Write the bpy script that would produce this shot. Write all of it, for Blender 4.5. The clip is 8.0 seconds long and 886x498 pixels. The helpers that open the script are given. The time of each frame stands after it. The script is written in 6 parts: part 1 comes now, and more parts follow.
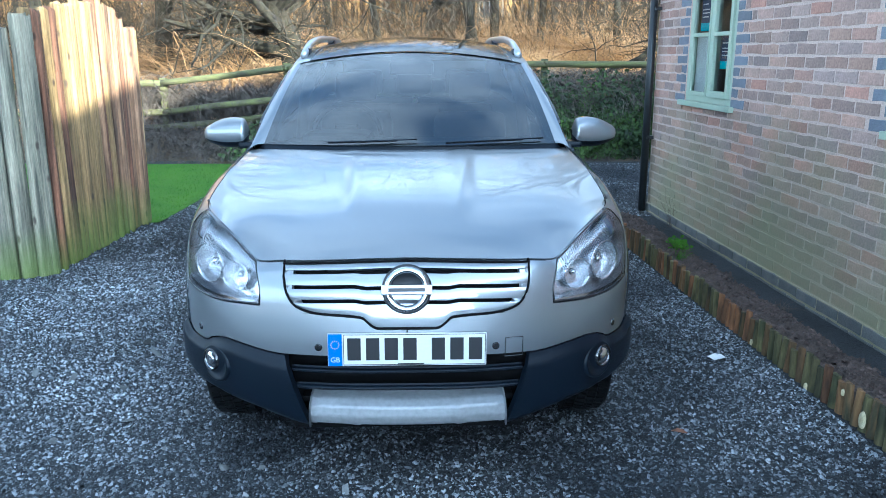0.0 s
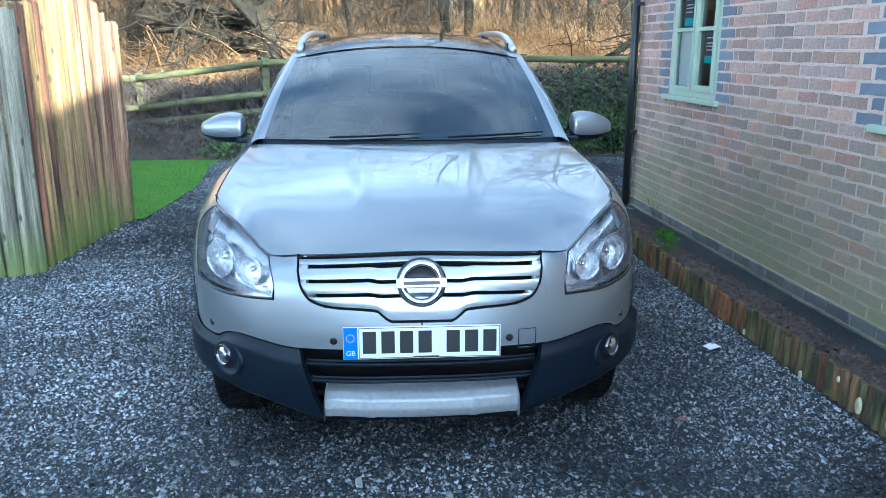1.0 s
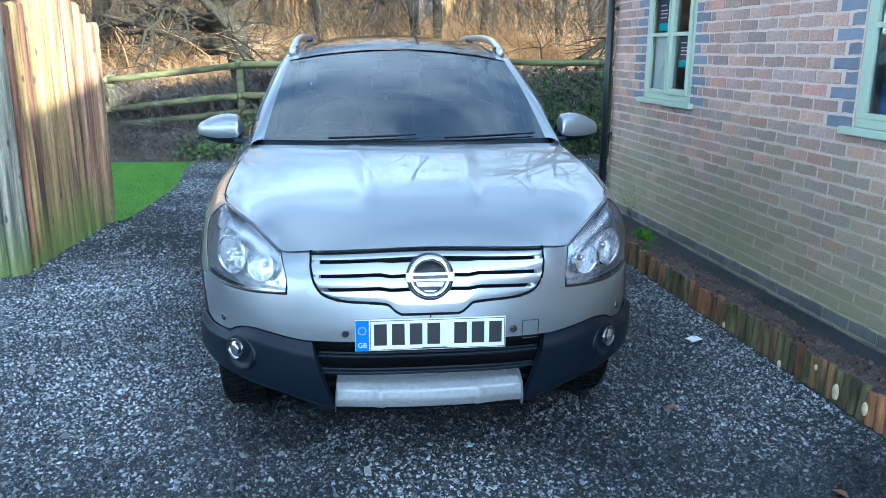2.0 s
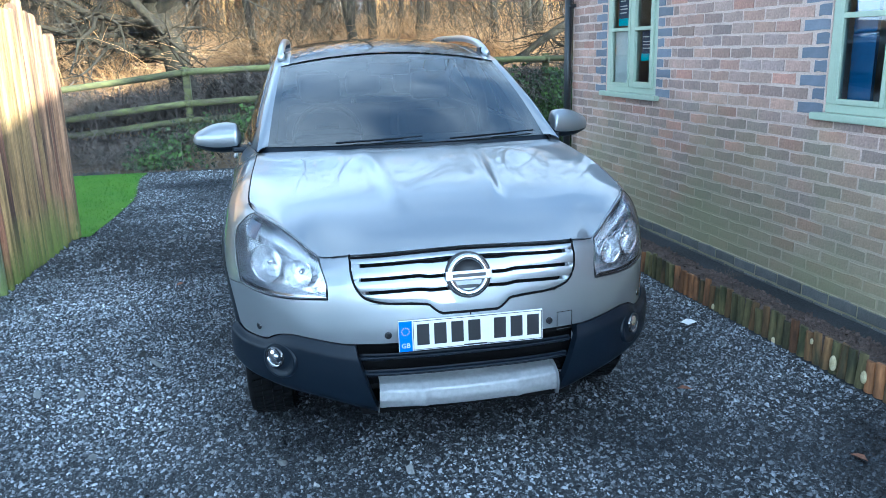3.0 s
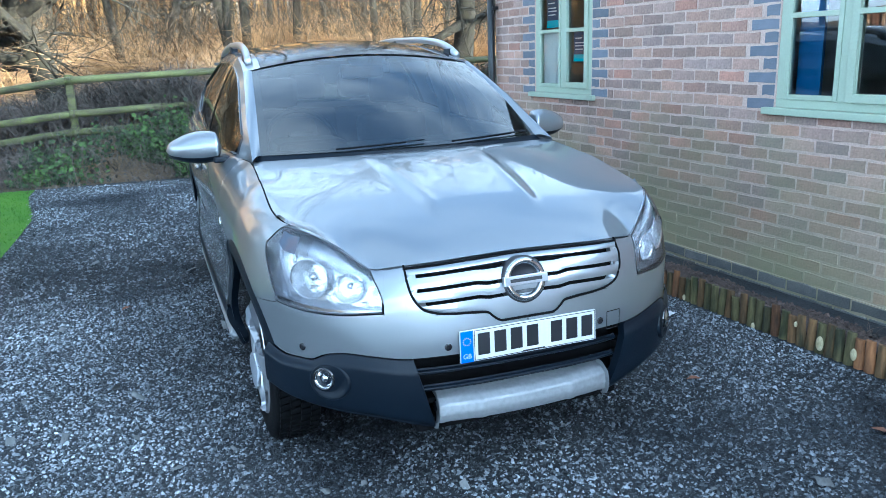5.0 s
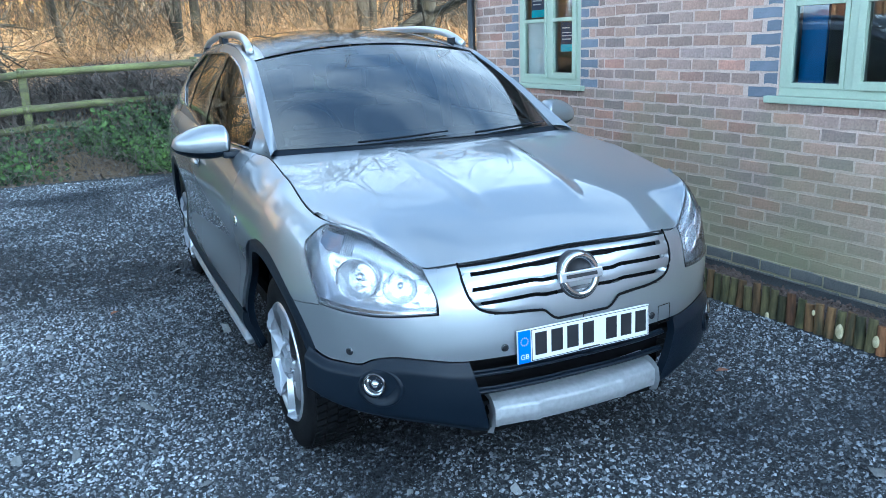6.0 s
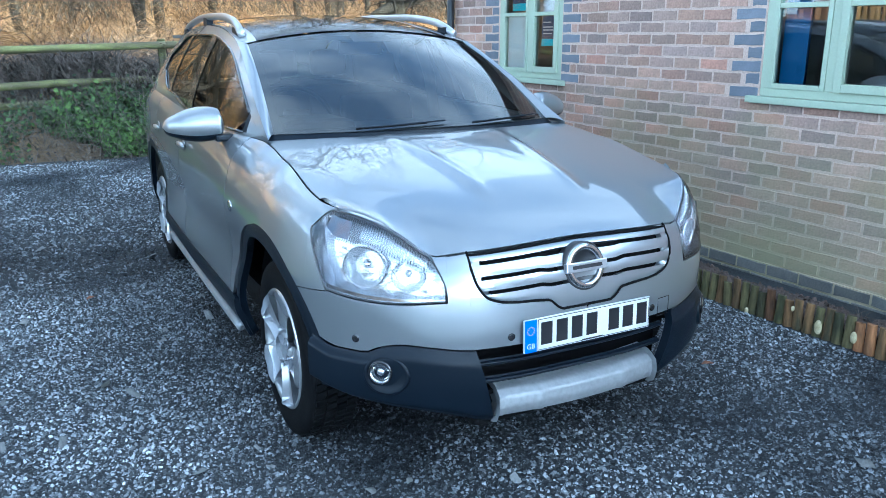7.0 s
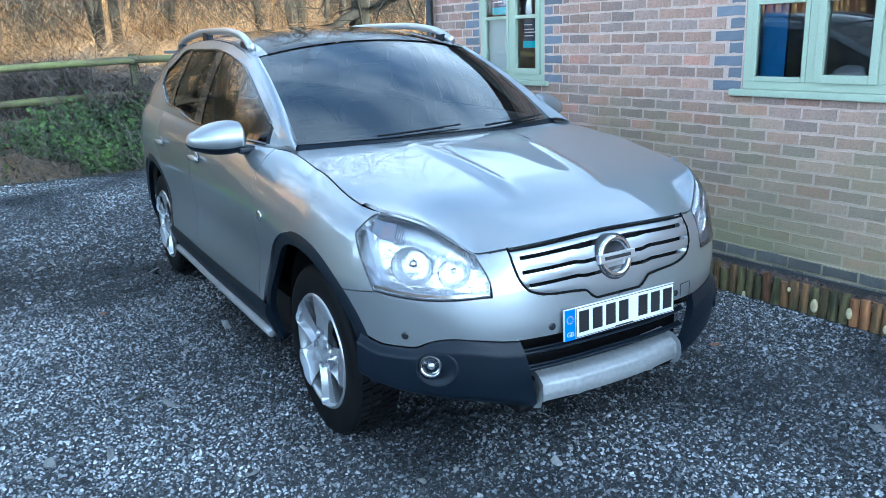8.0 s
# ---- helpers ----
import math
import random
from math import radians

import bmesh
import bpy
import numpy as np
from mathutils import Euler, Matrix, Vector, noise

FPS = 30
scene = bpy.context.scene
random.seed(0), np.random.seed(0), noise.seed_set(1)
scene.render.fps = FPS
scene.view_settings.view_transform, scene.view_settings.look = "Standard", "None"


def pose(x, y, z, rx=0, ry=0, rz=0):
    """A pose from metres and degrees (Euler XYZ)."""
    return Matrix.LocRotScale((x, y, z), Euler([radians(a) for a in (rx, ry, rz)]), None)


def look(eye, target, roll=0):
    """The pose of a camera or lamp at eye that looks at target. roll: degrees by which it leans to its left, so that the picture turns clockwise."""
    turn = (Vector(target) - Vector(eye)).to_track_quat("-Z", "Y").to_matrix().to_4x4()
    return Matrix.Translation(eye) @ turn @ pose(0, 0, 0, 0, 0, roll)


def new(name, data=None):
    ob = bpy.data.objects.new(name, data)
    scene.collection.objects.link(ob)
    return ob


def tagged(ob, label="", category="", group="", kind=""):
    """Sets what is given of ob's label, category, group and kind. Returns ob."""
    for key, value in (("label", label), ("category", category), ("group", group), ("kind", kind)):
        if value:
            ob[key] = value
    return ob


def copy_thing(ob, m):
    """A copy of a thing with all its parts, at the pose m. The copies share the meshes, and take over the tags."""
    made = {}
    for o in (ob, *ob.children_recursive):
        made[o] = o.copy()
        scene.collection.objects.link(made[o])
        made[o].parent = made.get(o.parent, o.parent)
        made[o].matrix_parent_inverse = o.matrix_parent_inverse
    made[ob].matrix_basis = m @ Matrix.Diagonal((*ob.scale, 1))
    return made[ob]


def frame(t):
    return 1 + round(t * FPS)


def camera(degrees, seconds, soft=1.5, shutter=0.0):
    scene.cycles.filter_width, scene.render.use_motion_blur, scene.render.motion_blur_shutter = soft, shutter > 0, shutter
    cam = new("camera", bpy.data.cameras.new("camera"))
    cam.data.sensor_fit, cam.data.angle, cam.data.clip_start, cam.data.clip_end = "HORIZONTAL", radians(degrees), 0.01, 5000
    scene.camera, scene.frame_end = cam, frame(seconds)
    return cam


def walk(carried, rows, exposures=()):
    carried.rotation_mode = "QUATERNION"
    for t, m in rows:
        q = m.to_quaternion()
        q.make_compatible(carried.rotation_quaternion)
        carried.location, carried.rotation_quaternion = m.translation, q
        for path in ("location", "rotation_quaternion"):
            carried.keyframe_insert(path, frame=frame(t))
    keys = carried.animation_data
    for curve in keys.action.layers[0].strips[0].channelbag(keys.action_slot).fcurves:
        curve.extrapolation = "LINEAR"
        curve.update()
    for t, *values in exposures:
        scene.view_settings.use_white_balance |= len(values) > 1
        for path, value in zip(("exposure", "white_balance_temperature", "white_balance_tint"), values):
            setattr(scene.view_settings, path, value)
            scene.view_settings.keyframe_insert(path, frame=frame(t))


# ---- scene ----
cam = camera(59.3, 8.0, soft=0.5)
METRES, EYE, TILT, LEAN, TURN = 2.21, 1.515, 0.0, 1.2, 0.0
ROWS = [
    (0.0, 0.0, 0.0, 0.0, 0.31, -14.13, -1.23),
    (0.5, -0.0319, -0.0007, -0.0002, -0.72, -14.32, -1.14),
    (1.0, -0.0624, -0.0083, -0.0024, -1.8, -14.43, -1.24),
    (1.5, -0.0764, -0.0427, -0.0035, -2.45, -14.29, -1.69),
    (3.0, -0.287, -0.0629, 0.0026, -9.52, -14.21, 0.2),
    (3.5, -0.3413, -0.0353, -0.0013, -11.29, -14.3, 1.09),
    (4.0, -0.3911, 0.016, 0.003, -13.34, -14.2, 1.73),
    (5.5, -0.6265, 0.0881, -0.0075, -21.96, -14.12, 0.59),
    (6.0, -0.6723, 0.1591, -0.0105, -23.27, -14.5, 0.93),
    (6.5, -0.6966, 0.1847, -0.0101, -24.25, -14.7, -0.19),
    (7.0, -0.7381, 0.1898, -0.0176, -25.95, -15.02, -0.97),
    (7.5, -0.822, 0.1952, -0.011, -28.62, -15.36, -0.0),
    (8.0, -0.8672, 0.1911, -0.0085, -29.2, -14.82, 0.99),
]
walk(cam, [(t, pose(0, 0, EYE, TILT, LEAN, TURN) @ pose(METRES * x, METRES * y, METRES * z, 90 + pitch, roll, yaw)) for t, x, y, z, yaw, pitch, roll in ROWS],
     exposures=[(0.0, 2.92, 4590, -3), (8.0, 3.09, 4640, -3)])

# ---- daylight: a low winter sun behind the camera, and a partly clouded sky ----
SUN_FROM = Vector((0.52, -0.80, 0.24)).normalized()
world = bpy.data.worlds.new("world")
scene.world = world
world.use_nodes = True
wn, wl = world.node_tree.nodes, world.node_tree.links
wn.clear()
sky = wn.new("ShaderNodeTexSky")
sky.sky_type, sky.sun_disc = "NISHITA", False
sky.sun_elevation = math.asin(SUN_FROM.z)
sky.sun_rotation = math.atan2(SUN_FROM.x, SUN_FROM.y)
sky.air_density, sky.dust_density, sky.ozone_density = 1.0, 1.5, 1.5
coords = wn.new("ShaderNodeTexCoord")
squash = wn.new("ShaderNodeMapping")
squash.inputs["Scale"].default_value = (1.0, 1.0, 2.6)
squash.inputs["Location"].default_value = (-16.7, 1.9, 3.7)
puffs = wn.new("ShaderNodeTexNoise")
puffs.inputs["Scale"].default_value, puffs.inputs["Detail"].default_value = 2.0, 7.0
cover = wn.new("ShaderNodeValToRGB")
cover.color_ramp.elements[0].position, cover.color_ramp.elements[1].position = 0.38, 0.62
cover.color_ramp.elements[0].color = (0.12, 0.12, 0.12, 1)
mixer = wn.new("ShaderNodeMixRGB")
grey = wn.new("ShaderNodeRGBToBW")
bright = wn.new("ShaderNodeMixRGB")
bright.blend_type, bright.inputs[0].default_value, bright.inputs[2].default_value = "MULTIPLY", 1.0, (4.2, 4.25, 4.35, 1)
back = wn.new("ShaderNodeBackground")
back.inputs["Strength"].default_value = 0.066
out = wn.new("ShaderNodeOutputWorld")
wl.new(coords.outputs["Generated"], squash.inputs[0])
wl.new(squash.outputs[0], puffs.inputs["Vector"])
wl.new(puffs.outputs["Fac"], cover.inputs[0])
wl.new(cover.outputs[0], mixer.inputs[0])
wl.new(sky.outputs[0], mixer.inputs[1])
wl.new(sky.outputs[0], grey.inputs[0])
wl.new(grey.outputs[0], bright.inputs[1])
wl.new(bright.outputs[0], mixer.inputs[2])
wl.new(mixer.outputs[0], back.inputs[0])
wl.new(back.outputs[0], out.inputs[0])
sun = new("sun", bpy.data.lights.new("sun", "SUN"))
sun.data.energy, sun.data.angle, sun.data.color = 5.0, radians(0.5), (1.0, 0.80, 0.55)
sun.matrix_world = look(SUN_FROM * 30, (0, 0, 0))

# ---- materials ----
def mat(name, base, rough=0.6, metal=0.0, other=None, scale=8.0, amount=0.5, fine=120.0, bump=0.15, depth=0.01, coat=0.0,
        stretch=(1, 1, 1), spread=0.0, island=False, spec=0.5, detail=4.0, skew=1.0, algae=None, knots=None, tints=None):
    """A procedural surface: base colour drifting towards `other` at a coarse scale, fine grain on top, relief, and a spread
    of tone from object to object (or from island to island)."""
    m = bpy.data.materials.new(name)
    m.use_nodes = True
    n, l = m.node_tree.nodes, m.node_tree.links
    b = n["Principled BSDF"]
    tc = n.new("ShaderNodeTexCoord")
    mp = n.new("ShaderNodeMapping")
    mp.inputs["Scale"].default_value = stretch
    l.new(tc.outputs["Object"], mp.inputs[0])
    coarse = n.new("ShaderNodeTexNoise")
    coarse.inputs["Scale"].default_value, coarse.inputs["Detail"].default_value = scale, detail
    grain = n.new("ShaderNodeTexNoise")
    grain.inputs["Scale"].default_value, grain.inputs["Detail"].default_value = fine, 3.0
    l.new(mp.outputs[0], coarse.inputs["Vector"])
    l.new(mp.outputs[0], grain.inputs["Vector"])
    ramp = n.new("ShaderNodeValToRGB")
    ramp.color_ramp.elements[0].position, ramp.color_ramp.elements[1].position = 0.35, 0.65
    l.new(coarse.outputs["Fac"], ramp.inputs[0])
    mix = n.new("ShaderNodeMixRGB")
    other = other or tuple(c * 0.7 for c in base)
    mix.inputs[1].default_value, mix.inputs[2].default_value = (*base, 1), (*[base[i] * (1 - amount) + other[i] * amount for i in range(3)], 1)
    l.new(ramp.outputs[0], mix.inputs[0])
    hsv = n.new("ShaderNodeHueSaturation")
    val = n.new("ShaderNodeMapRange")
    val.inputs["From Min"].default_value, val.inputs["From Max"].default_value = 0.25, 0.75
    val.inputs["To Min"].default_value, val.inputs["To Max"].default_value = 1 - 0.35 * amount, 1 + 0.35 * amount
    l.new(grain.outputs["Fac"], val.inputs["Value"])
    last = val.outputs[0]
    if spread:
        if island:
            geo = n.new("ShaderNodeNewGeometry")
            rnd = geo.outputs["Random Per Island"]
        else:
            info = n.new("ShaderNodeObjectInfo")
            rnd = info.outputs["Random"]
        rr = n.new("ShaderNodeMapRange")
        rr.inputs["To Min"].default_value, rr.inputs["To Max"].default_value = 1 - spread, 1 + spread
        if skew != 1.0:
            pw = n.new("ShaderNodeMath")
            pw.operation, pw.inputs[1].default_value = "POWER", skew
            l.new(rnd, pw.inputs[0])
            rnd = pw.outputs[0]
            rr.inputs["To Min"].default_value, rr.inputs["To Max"].default_value = 1 - spread, 1 + spread * skew
        l.new(rnd, rr.inputs["Value"])
        mul = n.new("ShaderNodeMath")
        mul.operation = "MULTIPLY"
        l.new(last, mul.inputs[0])
        l.new(rr.outputs[0], mul.inputs[1])
        last = mul.outputs[0]
    l.new(last, hsv.inputs["Value"])
    l.new(mix.outputs[0], hsv.inputs["Color"])
    tone = hsv.outputs[0]
    if tints:
        # a hue of its own for each piece
        fold = n.new("ShaderNodeMath")
        fold.operation, fold.inputs[1].default_value = "MULTIPLY", 13.7
        wrap = n.new("ShaderNodeMath")
        wrap.operation = "FRACT"
        pick = n.new("ShaderNodeValToRGB")
        pick.color_ramp.interpolation = "CONSTANT"
        while len(pick.color_ramp.elements) < len(tints):
            pick.color_ramp.elements.new(0.5)
        for i, c in enumerate(tints):
            pick.color_ramp.elements[i].position, pick.color_ramp.elements[i].color = i / len(tints), (*c, 1)
        cast = n.new("ShaderNodeMixRGB")
        cast.blend_type, cast.inputs[0].default_value = "MULTIPLY", 1.0
        l.new(geo.outputs["Random Per Island"] if island else info.outputs["Random"], fold.inputs[0])
        l.new(fold.outputs[0], wrap.inputs[0])
        l.new(wrap.outputs[0], pick.inputs[0])
        l.new(tone, cast.inputs[1])
        l.new(pick.outputs[0], cast.inputs[2])
        tone = cast.outputs[0]
    if knots:
        # dark knots and dark streaks down the grain
        dots = n.new("ShaderNodeTexVoronoi")
        dots.inputs["Scale"].default_value = 5.0
        flat = n.new("ShaderNodeMapping")
        flat.inputs["Scale"].default_value = (1.6, 1.6, 0.8)
        shift = n.new("ShaderNodeObjectInfo")
        slide = n.new("ShaderNodeVectorMath")
        slide.operation = "ADD"
        times = n.new("ShaderNodeMath")
        times.operation, times.inputs[1].default_value = "MULTIPLY", 37.0
        l.new(shift.outputs["Random"], times.inputs[0])
        l.new(tc.outputs["Object"], slide.inputs[0])
        l.new(times.outputs[0], slide.inputs[1])
        l.new(slide.outputs[0], flat.inputs[0])
        l.new(slide.outputs[0], mp.inputs[0])
        l.new(flat.outputs[0], dots.inputs["Vector"])
        spot = n.new("ShaderNodeMapRange")
        spot.inputs["From Min"].default_value, spot.inputs["From Max"].default_value = 0.15, 0.07
        spot.inputs["To Max"].default_value = 0.85
        l.new(dots.outputs["Distance"], spot.inputs["Value"])
        dark = n.new("ShaderNodeMixRGB")
        dark.inputs[2].default_value = (*knots, 1)
        l.new(spot.outputs[0], dark.inputs[0])
        l.new(tone, dark.inputs[1])
        tone = dark.outputs[0]
    if algae:
        # patchy green growth over the damp lower courses
        colour, low, high = algae
        geo2 = n.new("ShaderNodeNewGeometry")
        sep = n.new("ShaderNodeSeparateXYZ")
        l.new(geo2.outputs["Position"], sep.inputs[0])
        blot = n.new("ShaderNodeTexNoise")
        blot.inputs["Scale"].default_value, blot.inputs["Detail"].default_value = 1.7, 7.0
        l.new(geo2.outputs["Position"], blot.inputs["Vector"])
        lift = n.new("ShaderNodeMath")
        lift.operation, lift.inputs[1].default_value = "MULTIPLY_ADD", (high - low) * 1.6
        lift.inputs[2].default_value = -(high - low) * 0.8
        l.new(blot.outputs["Fac"], lift.inputs[0])
        add = n.new("ShaderNodeMath")
        l.new(sep.outputs["Z"], add.inputs[0])
        l.new(lift.outputs[0], add.inputs[1])
        fade = n.new("ShaderNodeMapRange")
        fade.inputs["From Min"].default_value, fade.inputs["From Max"].default_value = high, low
        fade.inputs["To Max"].default_value = 0.90
        l.new(add.outputs[0], fade.inputs["Value"])
        grow = n.new("ShaderNodeMixRGB")
        grow.inputs[2].default_value = (*colour, 1)
        l.new(fade.outputs[0], grow.inputs[0])
        l.new(tone, grow.inputs[1])
        tone = grow.outputs[0]
    l.new(tone, b.inputs["Base Color"])
    b.inputs["Roughness"].default_value, b.inputs["Metallic"].default_value = rough, metal
    b.inputs["Coat Weight"].default_value, b.inputs["Coat Roughness"].default_value = coat, 0.02
    b.inputs["Specular IOR Level"].default_value = spec
    if bump:
        bp = n.new("ShaderNodeBump")
        bp.inputs["Strength"].default_value, bp.inputs["Distance"].default_value = bump, depth
        l.new(grain.outputs["Fac"], bp.inputs["Height"])
        l.new(bp.outputs[0], b.inputs["Normal"])
    return m


def glass_mat(name, tint, gloss_rough=0.0, see=0.9, ior=1.5, veil=0.0):
    """Thin glass: a clear tinted sheet with a Fresnel gloss."""
    m = bpy.data.materials.new(name)
    m.use_nodes = True
    n, l = m.node_tree.nodes, m.node_tree.links
    n.clear()
    o = n.new("ShaderNodeOutputMaterial")
    mix = n.new("ShaderNodeMixShader")
    clear = n.new("ShaderNodeBsdfTransparent")
    clear.inputs[0].default_value = (*[c * see for c in tint], 1)
    shine = n.new("ShaderNodeBsdfGlossy")
    shine.inputs["Roughness"].default_value = gloss_rough
    fr = n.new("ShaderNodeFresnel")
    fr.inputs["IOR"].default_value = ior
    l.new(fr.outputs[0], mix.inputs[0])
    l.new(clear.outputs[0], mix.inputs[1])
    l.new(shine.outputs[0], mix.inputs[2])
    # mixes an even share of pale diffuse over the glass
    if veil:
        film = n.new("ShaderNodeBsdfDiffuse")
        film.inputs[0].default_value = (0.55, 0.57, 0.56, 1)
        coat = n.new("ShaderNodeMixShader")
        coat.inputs[0].default_value = veil
        l.new(mix.outputs[0], coat.inputs[1])
        l.new(film.outputs[0], coat.inputs[2])
        l.new(coat.outputs[0], o.inputs[0])
    else:
        l.new(mix.outputs[0], o.inputs[0])
    return m


M_PAINT = mat("silver_paint", (0.218, 0.231, 0.248), 0.38, 0.75, other=(0.245, 0.252, 0.262), scale=900, amount=0.10, fine=1600, bump=0.0, coat=1.0)
M_PAINT.node_tree.nodes["Principled BSDF"].inputs["Coat IOR"].default_value = 1.75
M_BLACK = mat("black_plastic", (0.0042, 0.0072, 0.0125), 0.40, amount=0.4, scale=6, fine=700, bump=0.25, depth=0.001, spec=0.16)
M_GLOSSBLACK = mat("gloss_black", (0.012, 0.012, 0.014), 0.12, coat=0.6, bump=0.0, amount=0.3)
M_ROOFGLASS = mat("roof_glass", (0.006, 0.0065, 0.008), 0.06, spec=0.22, bump=0.0, amount=0.2)
# near black for dark parts, and for recess shade put into the colour
M_DARK = mat("shade_black", (0.003, 0.003, 0.0035), 0.8, spec=0.1, bump=0.0, amount=0.3)
M_CHROME = mat("chrome", (0.62, 0.63, 0.65), 0.07, 1.0, bump=0.0, amount=0.15)
M_LAMPBACK = mat("lamp_back", (0.56, 0.57, 0.60), 0.20, 0.80, bump=0.45, amount=0.3, scale=25, fine=30, depth=0.012)
M_REFLECTOR = mat("reflector", (0.56, 0.57, 0.60), 0.20, 0.95, bump=0.0, amount=0.1)
M_BOWL = mat("lamp_bowl", (0.70, 0.71, 0.73), 0.18, 0.80, bump=0.8, amount=0.3, fine=40, depth=0.014)
M_INDICATOR = mat("indicator_lens", (0.16, 0.18, 0.23), 0.15, 0.3, other=(0.26, 0.19, 0.19), scale=20, amount=0.6, fine=200, bump=0.2, depth=0.002, coat=0.4)
M_CLOD = mat("earth_clods", (0.070, 0.049, 0.040), 0.95, other=(0.13, 0.095, 0.076), scale=9, amount=0.7, fine=120, bump=0.6, depth=0.004, spread=0.4, island=True)
M_ALLOY = mat("alloy", (0.40, 0.41, 0.43), 0.30, 0.75, amount=0.25, scale=14, fine=300, bump=0.02, depth=0.001, coat=0.5)
M_TYRE = mat("tyre_rubber", (0.0035, 0.0037, 0.0045), 0.62, spec=0.07, other=(0.008, 0.008, 0.008), scale=9, fine=240, bump=0.3, depth=0.002)
M_BRIGHT = mat("bright_reflector", (0.55, 0.56, 0.58), 0.12, 1.0, bump=0.0, amount=0.1, coat=0.5)
M_SKID = mat("skid_silver", (0.235, 0.24, 0.25), 0.48, 0.35, other=(0.18, 0.18, 0.185), scale=9, amount=0.35, fine=60, bump=0.1, depth=0.002)
M_WHITE = mat("plate_white", (0.56, 0.56, 0.55), 0.3, coat=0.3, bump=0.0, amount=0.08)
M_BLUE = mat("plate_blue", (0.02, 0.12, 0.62), 0.3, coat=0.3, bump=0.0, amount=0.1)
M_INK = mat("black_ink", (0.01, 0.01, 0.012), 0.4, bump=0.0, amount=0.1)
M_FABRIC = mat("seat_fabric", (0.030, 0.031, 0.034), 0.9, amount=0.4, fine=500, bump=0.3, depth=0.002)
M_TRIM = mat("cabin_trim", (0.105, 0.108, 0.105), 0.8, amount=0.3, bump=0.1)
M_DASH = mat("dashboard", (0.022, 0.023, 0.025), 0.65, amount=0.4, fine=600, bump=0.3, depth=0.001)
M_AMBER = mat("amber_lens", (0.75, 0.42, 0.10), 0.2, coat=0.5, bump=0.0, amount=0.1)
M_SCREEN = glass_mat("windscreen_glass", (0.72, 0.86, 0.84), 0.0, 0.70, 2.2, 0.011)
M_PRIVACY = glass_mat("side_glass", (0.45, 0.55, 0.52), 0.0, 0.6, 1.6)
M_COVER = glass_mat("lamp_cover", (0.97, 0.98, 1.0), 0.02, 1.0, 1.45)
M_PANE = glass_mat("window_glass", (0.86, 0.92, 0.90), 0.0, 0.90, 2.1)

M_GRAVELBED = mat("gravel_bed", (0.012, 0.013, 0.015), 0.85, other=(0.040, 0.042, 0.046), scale=1.3, amount=0.7, fine=90, bump=1.0, depth=0.02)
M_STONES = mat("slate_chips", (0.020, 0.0225, 0.027), 0.40, other=(0.235, 0.245, 0.255), scale=0.75, amount=0.90, fine=160, bump=0.3, depth=0.003, spread=0.78, island=True, skew=2.6, spec=0.35, detail=6.0)
M_PALESTONE = mat("pale_stone", (0.17, 0.17, 0.165), 0.75, amount=0.5, scale=30, bump=0.4, depth=0.004, spread=0.35, island=True)
M_EARTH = mat("earth", (0.060, 0.042, 0.034), 0.95, other=(0.12, 0.088, 0.070), scale=9, amount=0.7, fine=60, bump=1.0, depth=0.03)
M_GRASS = mat("grass", (0.050, 0.118, 0.007), 0.85, spec=0.2, other=(0.078, 0.15, 0.011), scale=3, amount=0.6, fine=60, bump=0.5, depth=0.01, spread=0.3, island=True)
M_LITTER = mat("leaf_litter", (0.030, 0.022, 0.014), 0.95, other=(0.15, 0.098, 0.045), scale=0.7, amount=0.8, fine=22, bump=1.0, depth=0.05, detail=8.0)
M_MORTAR = mat("mortar", (0.55, 0.42, 0.35), 0.9, other=(0.44, 0.335, 0.28), scale=5, amount=0.6, fine=150, bump=0.6, depth=0.004, algae=((0.29, 0.27, 0.155), 0.02, 0.90))
HUES = ((1, 1, 1), (0.94, 0.99, 1.0), (1.0, 0.93, 0.90), (0.86, 0.92, 0.95), (1.05, 1.02, 0.96), (0.80, 0.84, 0.87), (1.0, 0.97, 0.94), (1.10, 0.92, 0.86), (0.78, 0.86, 0.94), (0.96, 0.98, 0.96))
BRICKS = {"brick": dict(base=(0.405, 0.262, 0.205), rough=0.85, other=(0.27, 0.19, 0.155), scale=5, amount=0.75, fine=60, bump=0.6, depth=0.006, spread=0.26, algae=((0.262, 0.245, 0.140), 0.02, 1.05), tints=HUES),
          "blue_brick": dict(base=(0.125, 0.140, 0.170), rough=0.5, other=(0.17, 0.18, 0.22), scale=14, amount=0.6, fine=130, bump=0.4, depth=0.004, spread=0.2),
          "engineering_brick": dict(base=(0.105, 0.105, 0.10), rough=0.7, other=(0.17, 0.16, 0.14), scale=9, amount=0.7, fine=120, bump=0.5, depth=0.004, spread=0.2)}
M_BRICK, M_BLUEBRICK, M_PLINTH = [mat(k, **v) for k, v in BRICKS.items()]
ISLAND = {k: mat(k + "_joined", island=True, **v) for k, v in BRICKS.items()}
M_MINT = mat("mint_paint", (0.37, 0.430, 0.325), 0.45, other=(0.40, 0.45, 0.34), scale=7, amount=0.15, fine=90, bump=0.08, depth=0.002)
M_PIPE = mat("pipe_black", (0.016, 0.018, 0.02), 0.4, amount=0.4, bump=0.05)
